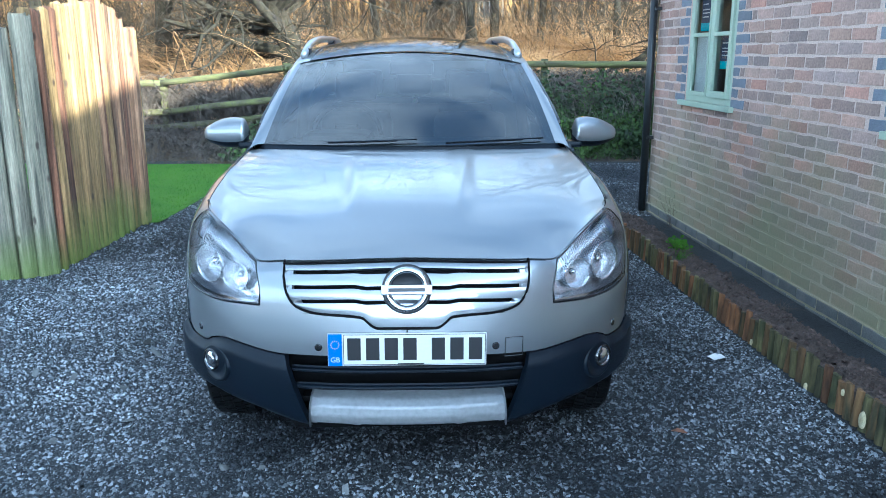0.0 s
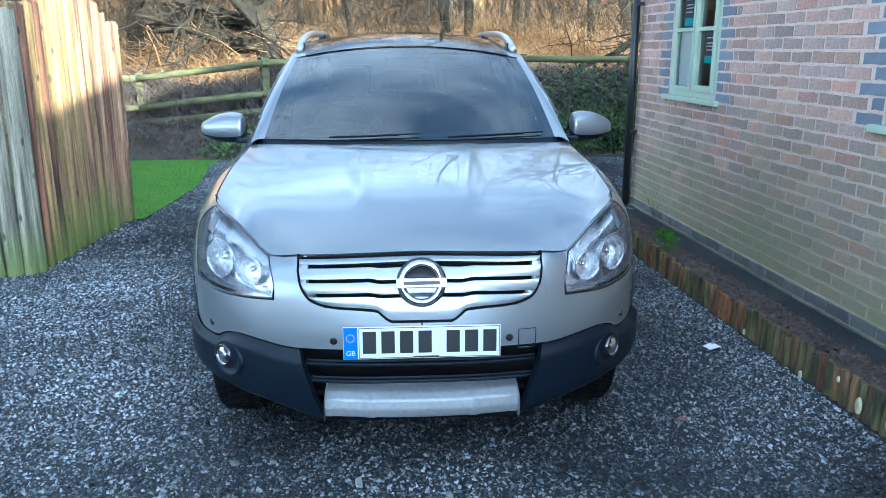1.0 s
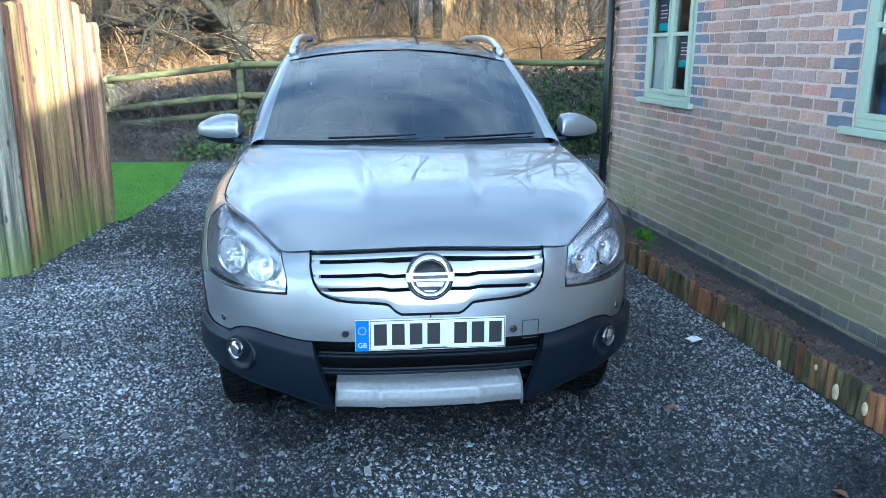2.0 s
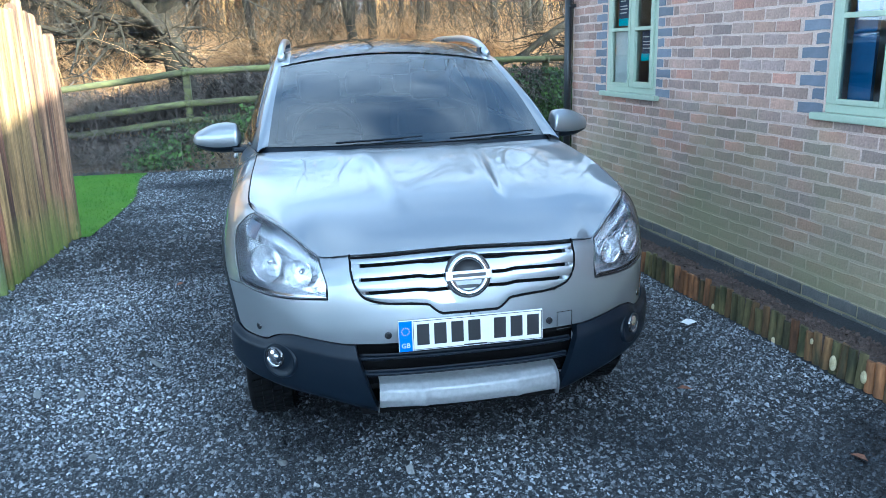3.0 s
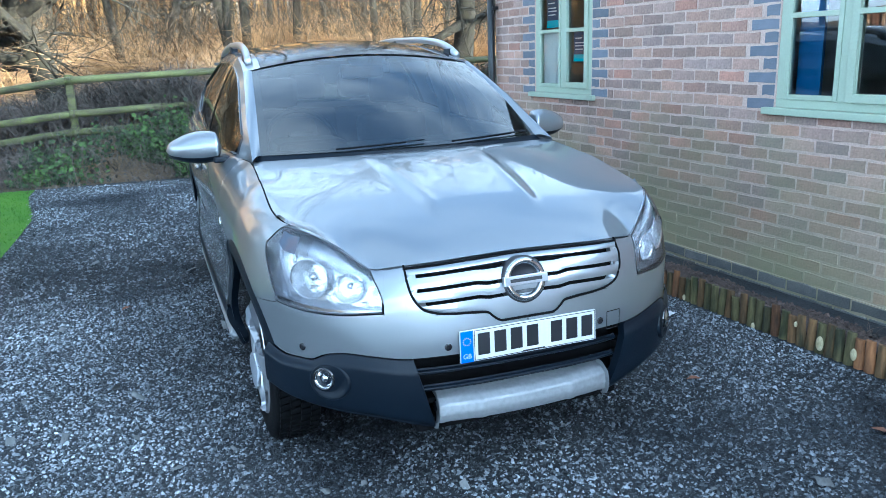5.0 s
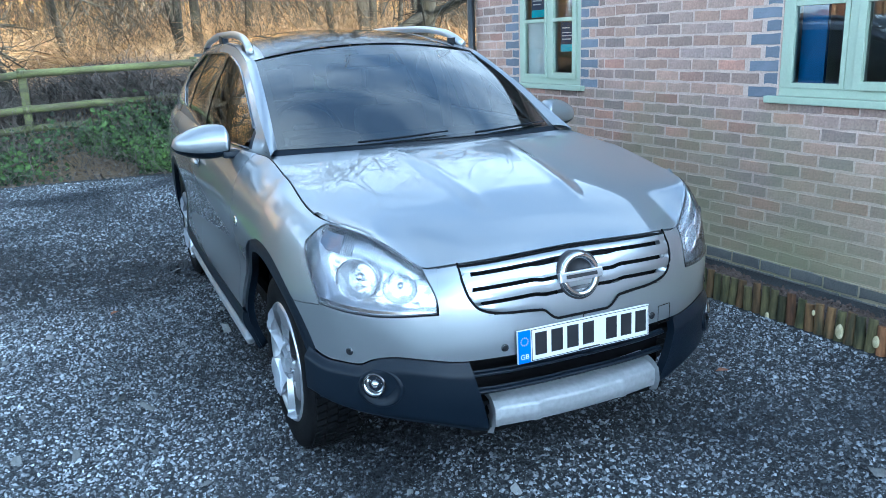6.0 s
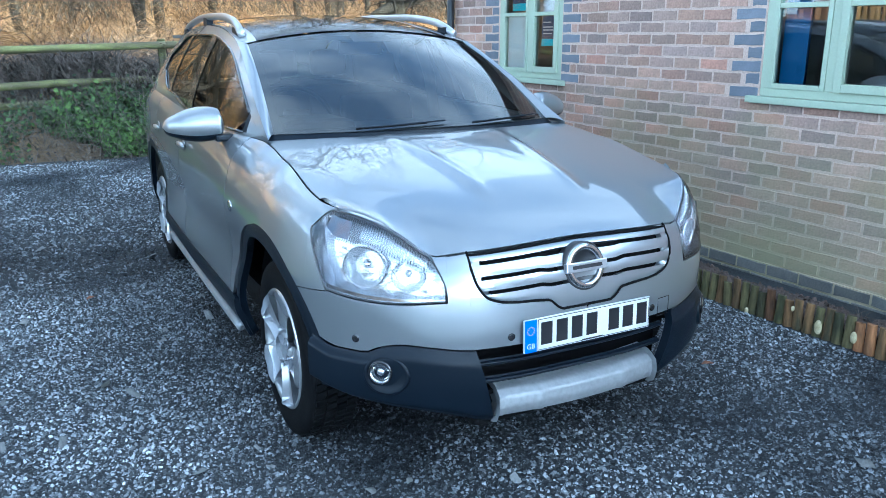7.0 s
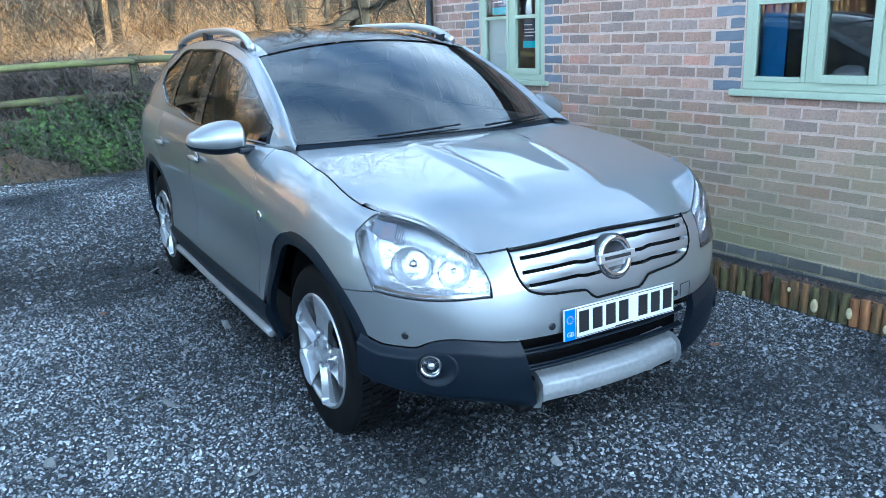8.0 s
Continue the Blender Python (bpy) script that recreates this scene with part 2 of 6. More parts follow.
M_LOGS = [mat("log_edging", c, 0.85, other=o, scale=16, amount=0.95, fine=70, bump=0.7, depth=0.006, stretch=(1, 1, 0.22), spread=0.45, knots=(0.012, 0.010, 0.007))
          for c, o in (((0.16, 0.088, 0.034), (0.030, 0.028, 0.012)), ((0.21, 0.095, 0.036), (0.05, 0.026, 0.012)), ((0.15, 0.125, 0.05), (0.03, 0.032, 0.012)))]
M_PICKETS = [mat("picket_timber", c, 0.85, other=o, scale=3.0, amount=1.0, fine=22, bump=0.9, depth=0.008, stretch=(11, 11, 0.5), spread=0.30, algae=((0.10, 0.14, 0.02), -0.1, 0.40), knots=(0.035, 0.020, 0.012))
             for c, o in (((0.27, 0.155, 0.082), (0.055, 0.030, 0.016)), ((0.23, 0.105, 0.055), (0.055, 0.024, 0.012)), ((0.32, 0.205, 0.085), (0.10, 0.065, 0.022)), ((0.23, 0.205, 0.145), (0.055, 0.052, 0.036)))]
M_KNOT = mat("cut_wood", (0.48, 0.42, 0.26), 0.8, other=(0.34, 0.28, 0.15), scale=40, amount=0.7, fine=150, bump=0.3, depth=0.002)
# bare stems again, with low sunlight put into the colour as gold
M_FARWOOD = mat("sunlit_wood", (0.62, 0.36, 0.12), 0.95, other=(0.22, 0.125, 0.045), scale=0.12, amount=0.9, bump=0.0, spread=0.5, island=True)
M_RAIL = mat("rail_timber", (0.105, 0.110, 0.034), 0.9, other=(0.050, 0.041, 0.023), scale=4, amount=0.9, fine=50, bump=0.6, depth=0.006, stretch=(0.4, 4, 4), spread=0.2)
M_BARK = mat("bark", (0.012, 0.0085, 0.0045), 0.95, other=(0.024, 0.020, 0.008), scale=6, amount=0.9, fine=40, bump=1.0, depth=0.03, stretch=(3, 3, 0.6))
M_TWIG = mat("twigs", (0.046, 0.030, 0.013), 0.9, other=(0.020, 0.014, 0.007), scale=3, amount=0.8, bump=0.0, spread=0.4, island=True)
M_BRAMBLE = mat("dead_bramble", (0.10, 0.080, 0.064), 0.95, other=(0.032, 0.023, 0.017), scale=2, amount=0.8, bump=0.0, spread=0.4, island=True)
M_IVY = mat("ivy_leaf", (0.008, 0.018, 0.003), 0.55, spec=0.3, other=(0.060, 0.100, 0.016), scale=2, amount=0.8, fine=40, bump=0.1, spread=0.65, island=True)
M_DRYLEAF = mat("dry_scrub", (0.52, 0.32, 0.14), 0.9, other=(0.24, 0.135, 0.06), scale=0.6, amount=0.9, bump=0.0, spread=0.4, island=True)
M_DEADLEAF = mat("dead_leaf", (0.19, 0.085, 0.045), 0.8, other=(0.10, 0.05, 0.03), scale=60, amount=0.8, bump=0.3, depth=0.002, spread=0.3)
M_ROOM = mat("room_plaster", (0.42, 0.41, 0.38), 0.9, bump=0.05)
M_NAVY = mat("poster_navy", (0.025, 0.045, 0.11), 0.5, bump=0.0, amount=0.1)
M_CYAN = mat("poster_cyan", (0.05, 0.55, 0.66), 0.5, bump=0.0, amount=0.1)
M_PAPER = mat("paper", (0.8, 0.8, 0.8), 0.7, bump=0.05, amount=0.1)
M_BLUECURTAIN = mat("blue_panel", (0.03, 0.16, 0.42), 0.6, amount=0.3, bump=0.05)
M_ROOF = mat("roof_tile", (0.12, 0.075, 0.06), 0.85, other=(0.09, 0.07, 0.06), scale=3, amount=0.7, fine=40, bump=0.4)
M_FARVAN = mat("far_car_white", (0.42, 0.42, 0.42), 0.3, coat=0.5, bump=0.0, amount=0.1)
M_COTTAGE = mat("cream_render", (0.55, 0.47, 0.38), 0.9, amount=0.3, scale=2, fine=30, bump=0.2)
M_FARCAR = mat("far_car_dark", (0.08, 0.10, 0.14), 0.3, coat=0.5, bump=0.0, amount=0.1)


# ---- mesh helpers ----
def link(name, bm, material, parent=None, label="", smooth=False):
    me = bpy.data.meshes.new(name)
    bm.to_mesh(me)
    bm.free()
    if smooth:
        for p in me.polygons:
            p.use_smooth = True
    me.materials.append(material)
    ob = new(name, me)
    if parent:
        ob.parent = parent
    if label:
        ob["label"] = label
    return ob


def part(name, bm, material, parent, label="", smooth=False):
    return link(name, bm, material, parent, label, smooth)


def pydata(name, verts, faces, material, parent=None, label="", smooth=False):
    me = bpy.data.meshes.new(name)
    me.from_pydata(verts, [], faces)
    me.update()
    if smooth:
        for p in me.polygons:
            p.use_smooth = True
    me.materials.append(material)
    ob = new(name, me)
    if parent:
        ob.parent = parent
    if label:
        ob["label"] = label
    return ob


def empty(name, m, label="", category="", group="", kind=""):
    e = new(name)
    e.empty_display_size = 0.1
    e.matrix_world = m
    return tagged(e, label, category, group, kind)


def box(bm, x0, x1, y0, y1, z0, z1, bevel=0.0, m=None):
    r = bmesh.ops.create_cube(bm, size=1.0, matrix=Matrix.LocRotScale(((x0 + x1) / 2, (y0 + y1) / 2, (z0 + z1) / 2), None, (x1 - x0, y1 - y0, z1 - z0)))
    vs = r["verts"]
    if m:
        bmesh.ops.transform(bm, matrix=m, verts=vs)
    if bevel:
        es = {e for v in vs for e in v.link_edges}
        bmesh.ops.bevel(bm, geom=list(es), offset=bevel, segments=2, affect="EDGES", profile=0.6)
    return bm


def boxed(*a, **k):
    return box(bmesh.new(), *a, **k)


def spline(*keys):
    """A smooth monotone curve through (at, value) keys."""
    xs, ys = np.array([k[0] for k in keys], float), np.array([k[1] for k in keys], float)
    h, d = np.diff(xs), np.diff(ys) / np.diff(xs)
    m = np.zeros(len(xs))
    m[0], m[-1] = d[0], d[-1]
    for i in range(1, len(xs) - 1):
        if d[i - 1] * d[i] > 0:
            w1, w2 = 2 * h[i] + h[i - 1], h[i] + 2 * h[i - 1]
            m[i] = (w1 + w2) / (w1 / d[i - 1] + w2 / d[i])

    def f(x):
        x = min(max(x, xs[0]), xs[-1])
        i = min(int(np.searchsorted(xs, x, "right")) - 1, len(xs) - 2)
        t = (x - xs[i]) / h[i]
        return float((1 + 2 * t) * (1 - t) ** 2 * ys[i] + t * (1 - t) ** 2 * h[i] * m[i] + t * t * (3 - 2 * t) * ys[i + 1] + t * t * (t - 1) * h[i] * m[i + 1])
    return f


def smooth01(a, b, x):
    t = min(max((x - a) / (b - a), 0.0), 1.0)
    return t * t * (3 - 2 * t)


def sheet(fn, us, vs, skirt=0.0, side=1, lift=0.0, flip=False):
    """A smooth quad patch fn(u, v); side=-1 mirrors it in x. skirt: how far its rim turns inwards; lift: how far it stands off."""
    pts = [[Vector(fn(u, v)) for v in vs] for u in us]
    nu, nv = len(us), len(vs)
    nor = []
    for i in range(nu):
        row = []
        for j in range(nv):
            du = pts[min(i + 1, nu - 1)][j] - pts[max(i - 1, 0)][j]
            dv = pts[i][min(j + 1, nv - 1)] - pts[i][max(j - 1, 0)]
            n = du.cross(dv)
            row.append(n.normalized() if n.length > 1e-9 else Vector((0, 0, 1)))
        nor.append(row)
    if flip:
        nor = [[-n for n in r] for r in nor]
    verts, faces, soft = [], [], []
    for i in range(nu):
        for j in range(nv):
            p = pts[i][j] + nor[i][j] * lift
            verts.append((p.x * side, p.y, p.z))
    rev = (side < 0) != flip
    for i in range(nu - 1):
        for j in range(nv - 1):
            q = (i * nv + j, (i + 1) * nv + j, (i + 1) * nv + j + 1, i * nv + j + 1)
            faces.append(q[::-1] if rev else q)
            soft.append(True)
    if skirt:
        ring = [(i, 0) for i in range(nu)] + [(nu - 1, j) for j in range(1, nv)] + [(i, nv - 1) for i in range(nu - 2, -1, -1)] + [(0, j) for j in range(nv - 2, 0, -1)]
        base = len(verts)
        for i, j in ring:
            p = pts[i][j] + nor[i][j] * lift
            q = p - nor[i][j] * skirt
            verts += [(p.x * side, p.y, p.z), (q.x * side, q.y, q.z)]
        k = len(ring)
        for a in range(k):
            b = (a + 1) % k
            q = (base + 2 * a, base + 2 * a + 1, base + 2 * b + 1, base + 2 * b)
            faces.append(q[::-1] if rev else q)
            soft.append(True)
    return verts, faces, soft


def patch(name, fn, us, vs, material, parent, label="", **k):
    verts, faces, soft = sheet(fn, us, vs, **k)
    ob = pydata(name, verts, faces, material, parent, label, smooth=True)
    return ob


def tube(path, radii, seg=8, cap=True):
    """Vertices and faces of a tapered tube along a path."""
    verts, faces = [], []
    path = [Vector(p) for p in path]
    up = Vector((0.13, 0.21, 0.97))
    for i, p in enumerate(path):
        d = (path[min(i + 1, len(path) - 1)] - path[max(i - 1, 0)]).normalized()
        if abs(d.dot(up)) > 0.95:
            up = Vector((0.97, 0.2, 0.1))
        a = d.cross(up).normalized()
        b = d.cross(a)
        for k in range(seg):
            t = 2 * math.pi * k / seg
            verts.append(tuple(p + (a * math.cos(t) + b * math.sin(t)) * radii[i]))
    for i in range(len(path) - 1):
        for k in range(seg):
            k2 = (k + 1) % seg
            faces.append((i * seg + k, (i + 1) * seg + k, (i + 1) * seg + k2, i * seg + k2))
    if cap:
        faces.append(tuple(range(seg)))
        faces.append(tuple(range((len(path) - 1) * seg, len(path) * seg))[::-1])
    return verts, faces


def tube_part(name, path, r, material, parent, label="", seg=10):
    radii = r if isinstance(r, (list, tuple)) else [r] * len(path)
    v, f = tube(path, radii, seg)
    return pydata(name, v, f, material, parent, label, smooth=True)


def lathe(profile, seg, m=None):
    """A ring turned about the local X axis from (x, r) pairs."""
    verts, faces = [], []
    k = len(profile)
    for s in range(seg):
        t = 2 * math.pi * s / seg
        for x, r in profile:
            p = Vector((x, r * math.cos(t), r * math.sin(t)))
            verts.append(tuple(m @ p if m else p))
    for s in range(seg):
        s2 = (s + 1) % seg
        for i in range(k - 1):
            faces.append((s * k + i, s2 * k + i, s2 * k + i + 1, s * k + i + 1))
    return verts, faces


def steps(a, b, n):
    return [a + (b - a) * i / (n - 1) for i in range(n)]


def lettering(name, body, size, m, material, parent, label=""):
    """A word in the built-in font, turned into a mesh."""
    cu = bpy.data.curves.new(name, "FONT")
    cu.body, cu.size, cu.extrude, cu.align_x, cu.align_y = body, size, 0.0004, "CENTER", "CENTER"
    tmp = bpy.data.objects.new(name, cu)
    me = bpy.data.meshes.new_from_object(tmp)
    bpy.data.objects.remove(tmp)
    me.transform(m)
    me.materials.append(material)
    ob = new(name, me)
    ob.parent = parent
    if label:
        ob["label"] = label
    return ob

# ---- the ground ----
def bank_foot(x):
    return 10.85 + 0.25 * math.sin(x * 0.9) * 0.4 + 0.35 * smooth01(-1.5, 3.0, x)


def ground_z(x, y):
    high = 0.28 + 0.39 * smooth01(-3.2, -1.3, x) + 0.10 * smooth01(0.0, 3.0, x)
    f = bank_foot(x)
    z = high * smooth01(f, f + 1.5, y)
    z += 0.055 * max(y - 16.5, 0) * smooth01(15, 22, y)
    rough = smooth01(f - 0.1, f + 1.0, y)
    z += rough * 0.12 * noise.noise((x * 0.8, y * 0.8, 0.3)) + 0.012 * noise.noise((x * 0.7, y * 0.7, 4.1)) * (1 - rough)
    return z


def terrain(name, x0, x1, y0, y1, nx, ny, material, zshift=0.0, keep=None):
    xs, ys = steps(x0, x1, nx), steps(y0, y1, ny)
    verts = [(x, y, ground_z(x, y) + zshift) for y in ys for x in xs]
    faces = []
    for j in range(ny - 1):
        for i in range(nx - 1):
            cx, cy = (xs[i] + xs[i + 1]) / 2, (ys[j] + ys[j + 1]) / 2
            if keep is None or keep(cx, cy):
                faces.append((j * nx + i, j * nx + i + 1, (j + 1) * nx + i + 1, (j + 1) * nx + i))
    return pydata(name, verts, faces, material, smooth=True)


# one sheet: fine in the middle, reaching out to the horizon
gx = sorted(set([-400, -200, -90, -50] + steps(-34, -6, 22) + steps(-6, 6, 61) + steps(6, 34, 22) + [50, 90, 200, 400]))
gy = sorted(set([-400, -150, -60, -30, -15] + steps(-10, 10, 41) + steps(10, 16, 41) + steps(16, 60, 40) + [75, 100, 200, 400]))
gv = [(x, y, ground_z(x, min(y, 90.0)) - 0.004) for y in gy for x in gx]
gf = [(j * len(gx) + i, j * len(gx) + i + 1, (j + 1) * len(gx) + i + 1, (j + 1) * len(gx) + i) for j in range(len(gy) - 1) for i in range(len(gx) - 1)]
ground = pydata("ground", gv, gf, M_LITTER, smooth=True)
tagged(ground, "earth and brown leaf litter rising to a wooded slope", "ground", kind="structure")
drive = terrain("driveway", -6.0, 4.0, -8.0, 11.2, 60, 116, M_GRAVELBED, 0.006, keep=lambda x, y: y < bank_foot(x) + 0.1)
tagged(drive, "dark grey slate gravel driveway", "driveway", kind="structure")

# loose slate chips over the bed
rng = np.random.default_rng(3)


def chips(name, n, where, size, material, label, flat=0.80):
    """Angular chips, each a squashed and sheared wedge with a sloping top."""
    base = np.array([(-1, -0.8, 0), (0.9, -1, 0), (1, 0.7, 0), (-0.8, 1, 0), (-0.55, -0.2, 1), (0.6, 0.25, 1)], float)
    tri = [(0, 1, 5), (0, 5, 4), (1, 2, 5), (2, 3, 4), (2, 4, 5), (3, 0, 4)]
    k = len(base)
    pts = where(n)
    n = len(pts)
    sc = size[0] + (size[1] - size[0]) * rng.random(n) ** 1.8
    a = rng.random(n) * 6.283
    tilt, tilt2 = rng.normal(0, 0.42, n), rng.normal(0, 0.42, n)
    jit = 1 + rng.normal(0, 0.16, (n, k, 3))
    b = base[None] * jit * sc[:, None, None] * np.stack([0.85 + 0.45 * rng.random(n), 0.60 + 0.35 * rng.random(n), flat * (0.7 + 0.9 * rng.random(n))], 1)[:, None, :]
    b[:, :, 2] += b[:, :, 0] * tilt[:, None] + b[:, :, 1] * tilt2[:, None]
    ca, sa = np.cos(a)[:, None], np.sin(a)[:, None]
    x = b[:, :, 0] * ca - b[:, :, 1] * sa + pts[:, 0:1]
    y = b[:, :, 0] * sa + b[:, :, 1] * ca + pts[:, 1:2]
    z = b[:, :, 2] + pts[:, 2:3] + (sc * rng.uniform(-0.5, 0.5, n))[:, None]
    v = np.stack([x, y, z], 2).reshape(-1, 3)
    f = (np.array(tri)[None] + (np.arange(n) * k)[:, None, None]).reshape(-1, 3)
    me = bpy.data.meshes.new(name)
    me.vertices.add(len(v))
    me.vertices.foreach_set("co", v.ravel())
    me.loops.add(len(f) * 3)
    me.loops.foreach_set("vertex_index", f.ravel())
    me.polygons.add(len(f))
    me.polygons.foreach_set("loop_start", np.arange(len(f)) * 3)
    me.polygons.foreach_set("loop_total", np.full(len(f), 3))
    me.update(calc_edges=True)
    me.materials.append(material)
    return tagged(new(name, me), label, "gravel", kind="stuff")


def spread_over(x0, x1, y0, y1):
    def f(n):
        p = np.stack([x0 + (x1 - x0) * rng.random(n), y0 + (y1 - y0) * rng.random(n)], 1)
        ok = np.array([not (x > edging_x(y) - 0.02 and y < 7.3) and y < bank_foot(x) and not (x < -2.66 - 0.25 * smooth01(8.5, 10.5, y) and y > 7.2) and not (-0.75 < x < 0.45 and 3.3 < y < 6.6) for x, y in p])
        p = p[ok]
        return np.array([(x, y, ground_z(x, y) + 0.004) for x, y in p])
    return f


# ---- brick building beside the drive ----
WALL = pose(1.968, 7.55, 0, 0, 0, math.degrees(math.atan2(-0.9968, 0.0802)))
WALL_LEN, EAVES = 20.0, 2.55


def on_wall(u, out_by, z):
    return WALL @ Vector((u, -out_by, z))


def edging_x(y):
    p = on_wall((7.55 - y) / 0.9968, 0.64, 0)
    return p.x


OPEN = ((0.77, 1.67, 1.13, 2.28), (3.60, 4.52, 1.13, 2.28))
wall = bmesh.new()
cuts = sorted([0.0, WALL_LEN] + [v for o in OPEN for v in o[:2]])
for a, b in zip(cuts, cuts[1:]):
    hole = [o for o in OPEN if abs(o[0] - a) < 1e-6]
    if hole:
        box(wall, a, b, 0.003, 0.22, -0.3, hole[0][2])
        box(wall, a, b, 0.003, 0.22, hole[0][3], EAVES)
    else:
        box(wall, a, b, 0.003, 0.22, -0.3, EAVES)
wall_east = link("wall_east", wall, M_MORTAR)
wall_east.matrix_world = WALL
tagged(wall_east, "weathered red brick wall with pale mortar and blue-grey quoins", "wall", kind="structure")
for nm, bm in (("wall_gable", boxed(0.02, 0.22, 0.22, 7.0, -0.3, EAVES)), ("wall_back", boxed(0.02, WALL_LEN, 7.0, 7.2, -0.3, EAVES)), ("wall_near", boxed(WALL_LEN - 0.2, WALL_LEN, 0.22, 7.0, -0.3, EAVES))):
    w = link(nm, bm, M_BRICK)
    w.matrix_world = WALL
    tagged(w, "plain brick outer wall of the building", "wall", kind="structure")
# unseen roof: low far end for bonnet reflections, tall rest added for shade
for name, u0, u1, ridge in (("roof_low", -0.2, 4.6, 3.85), ("roof_tall", 4.6, WALL_LEN, 5.36)):
    hip = u1 if name == "roof_low" else 13.8
    rv = [(u0, -0.30, EAVES), (u1, -0.30, EAVES), (u1, 7.5, EAVES), (u0, 7.5, EAVES), (u0, 2.9, ridge), (hip, 2.9, ridge), (u0, 4.2, ridge), (hip, 4.2, ridge)]
    rf = [(0, 1, 5, 4), (1, 2, 7, 5), (2, 3, 6, 7), (4, 5, 7, 6), (0, 4, 6, 3), (3, 2, 1, 0)]
    roof_ob = pydata(name, rv, rf, M_ROOF)
    roof_ob.matrix_world = WALL
    tagged(roof_ob, "unseen brown tiled roof, its heights made up to shape the shade", "roof", kind="structure")
# added block, out of view: it bounds the sun patch on the picket screen
nb = link("neighbour_house", boxed(5.4, 9.72, -22.0, -13.6, -0.2, 8.8), M_BRICK)
tagged(nb, "unseen brick block, added to keep sun off part of the picket screen", "house")
# second added block, also out of view, to keep sun off the near tree
rear = link("neighbour_house", boxed(9.9, 14.5, -4.0, 0.8, -0.2, 7.4), M_BRICK)
tagged(rear, "unseen brick block, added to shade the nearer trees", "house")

# room behind the windows
room = link("room_wall", boxed(0.3, 6.5, 3.0, 3.1, -0.2, 2.54), M_ROOM)
for b in ((0.25, 0.3, 0.25, 3.1, -0.2, 2.54), (6.5, 6.55, 0.25, 3.1, -0.2, 2.54)):
    o = link("room_wall", boxed(*b), M_ROOM)
    o.matrix_world = WALL
    tagged(o, "plain dim inner wall of the room", "wall", kind="structure")
room.matrix_world = WALL
tagged(room, "plain dim inner wall of the room", "wall", kind="structure")
fl = link("room_floor", boxed(0.3, 6.5, 0.25, 3.0, 0.0, 0.05), M_ROOM)
fl.matrix_world = WALL
tagged(fl, "plain indoor floor", "floor", kind="structure")
cl = link("room_ceiling", boxed(0.3, 6.5, 0.25, 3.0, 2.5, 2.55), M_ROOM)
cl.matrix_world = WALL
tagged(cl, "plain indoor ceiling", "ceiling", kind="structure")


def window(name, o, label):
    u0, u1, z0, z1 = o
    e = tagged(link(name, boxed(u0, u1, 0.010, 0.07, z0, z0 + 0.05, bevel=0.004), M_MINT), label, "window", kind="structure")
    e.matrix_world = WALL
    mid = (u0 + u1) / 2
    for b in ((u0, u0 + 0.055, z0 + 0.05, z1), (u1 - 0.055, u1, z0 + 0.05, z1), (u0 + 0.055, u1 - 0.055, z1 - 0.055, z1), (mid - 0.03, mid + 0.03, z0 + 0.05, z1 - 0.055)):
        part("frame", boxed(b[0], b[1], 0.010, 0.07, b[2], b[3], bevel=0.004), M_MINT, e)
    part("window_sill", boxed(u0 - 0.07, u1 + 0.06, -0.038, 0.05, z0 - 0.042, z0, bevel=0.006), M_MINT, e, "mint green timber sill")
    for k, (a, b) in enumerate(((u0 + 0.055, mid - 0.03), (mid + 0.03, u1 - 0.055))):
        proud = 0.0 if k == 0 else -0.012
        w = 0.030 if k == 0 else 0.048
        for r in ((a, a + w, z0 + 0.05, z1 - 0.055), (b - w, b, z0 + 0.05, z1 - 0.055), (a + w, b - w, z0 + 0.05, z0 + 0.05 + w), (a + w, b - w, z1 - 0.055 - w, z1 - 0.055), (a + w, b - w, 1.645, 1.675)):
            part("sash" if r[2] != 1.645 else "glazing_bar", boxed(r[0], r[1], 0.004 + proud, 0.045, r[2], r[3], bevel=0.004), M_MINT, e)
        for c, d in ((z0 + 0.05 + w, 1.645), (1.675, z1 - 0.055 - w)):
            pu0, pu1, pz0, pz1 = a + w - 0.006, b - w + 0.006, c - 0.006, d + 0.006
            p = pydata("pane", [(pu0, 0.022, pz0), (pu1, 0.022, pz0), (pu1, 0.022, pz1), (pu0, 0.022, pz1)], [(0, 1, 2, 3)], M_PANE, e)
            p.visible_shadow = False
    return e


win1 = window("window_1", OPEN[0], "mint green timber casement window with leaflets inside the glass")
win2 = window("window_2", OPEN[1], "mint green timber casement window reflecting the drive")


def poster(u0, u1, z0, z1):
    e = link("poster", boxed(u0, u1, 0.032, 0.034, z0, z1), M_NAVY)
    e.matrix_world = WALL
    tagged(e, "navy blue leaflet with a cyan foot taped inside the window", "poster")
    part("foot_band", boxed(u0, u1, 0.0305, 0.032, z0, z0 + (z1 - z0) * 0.24), M_CYAN, e, "cyan band")
    for k, (t, w) in enumerate(((0.78, 0.6), (0.62, 0.75), (0.52, 0.8), (0.40, 0.7))):
        part("text_bar", boxed(u0 + 0.02, u0 + 0.02 + (u1 - u0 - 0.04) * w, 0.0310, 0.032, z0 + (z1 - z0) * t, z0 + (z1 - z0) * (t + 0.035)), M_PAPER, e, "white unreadable line")


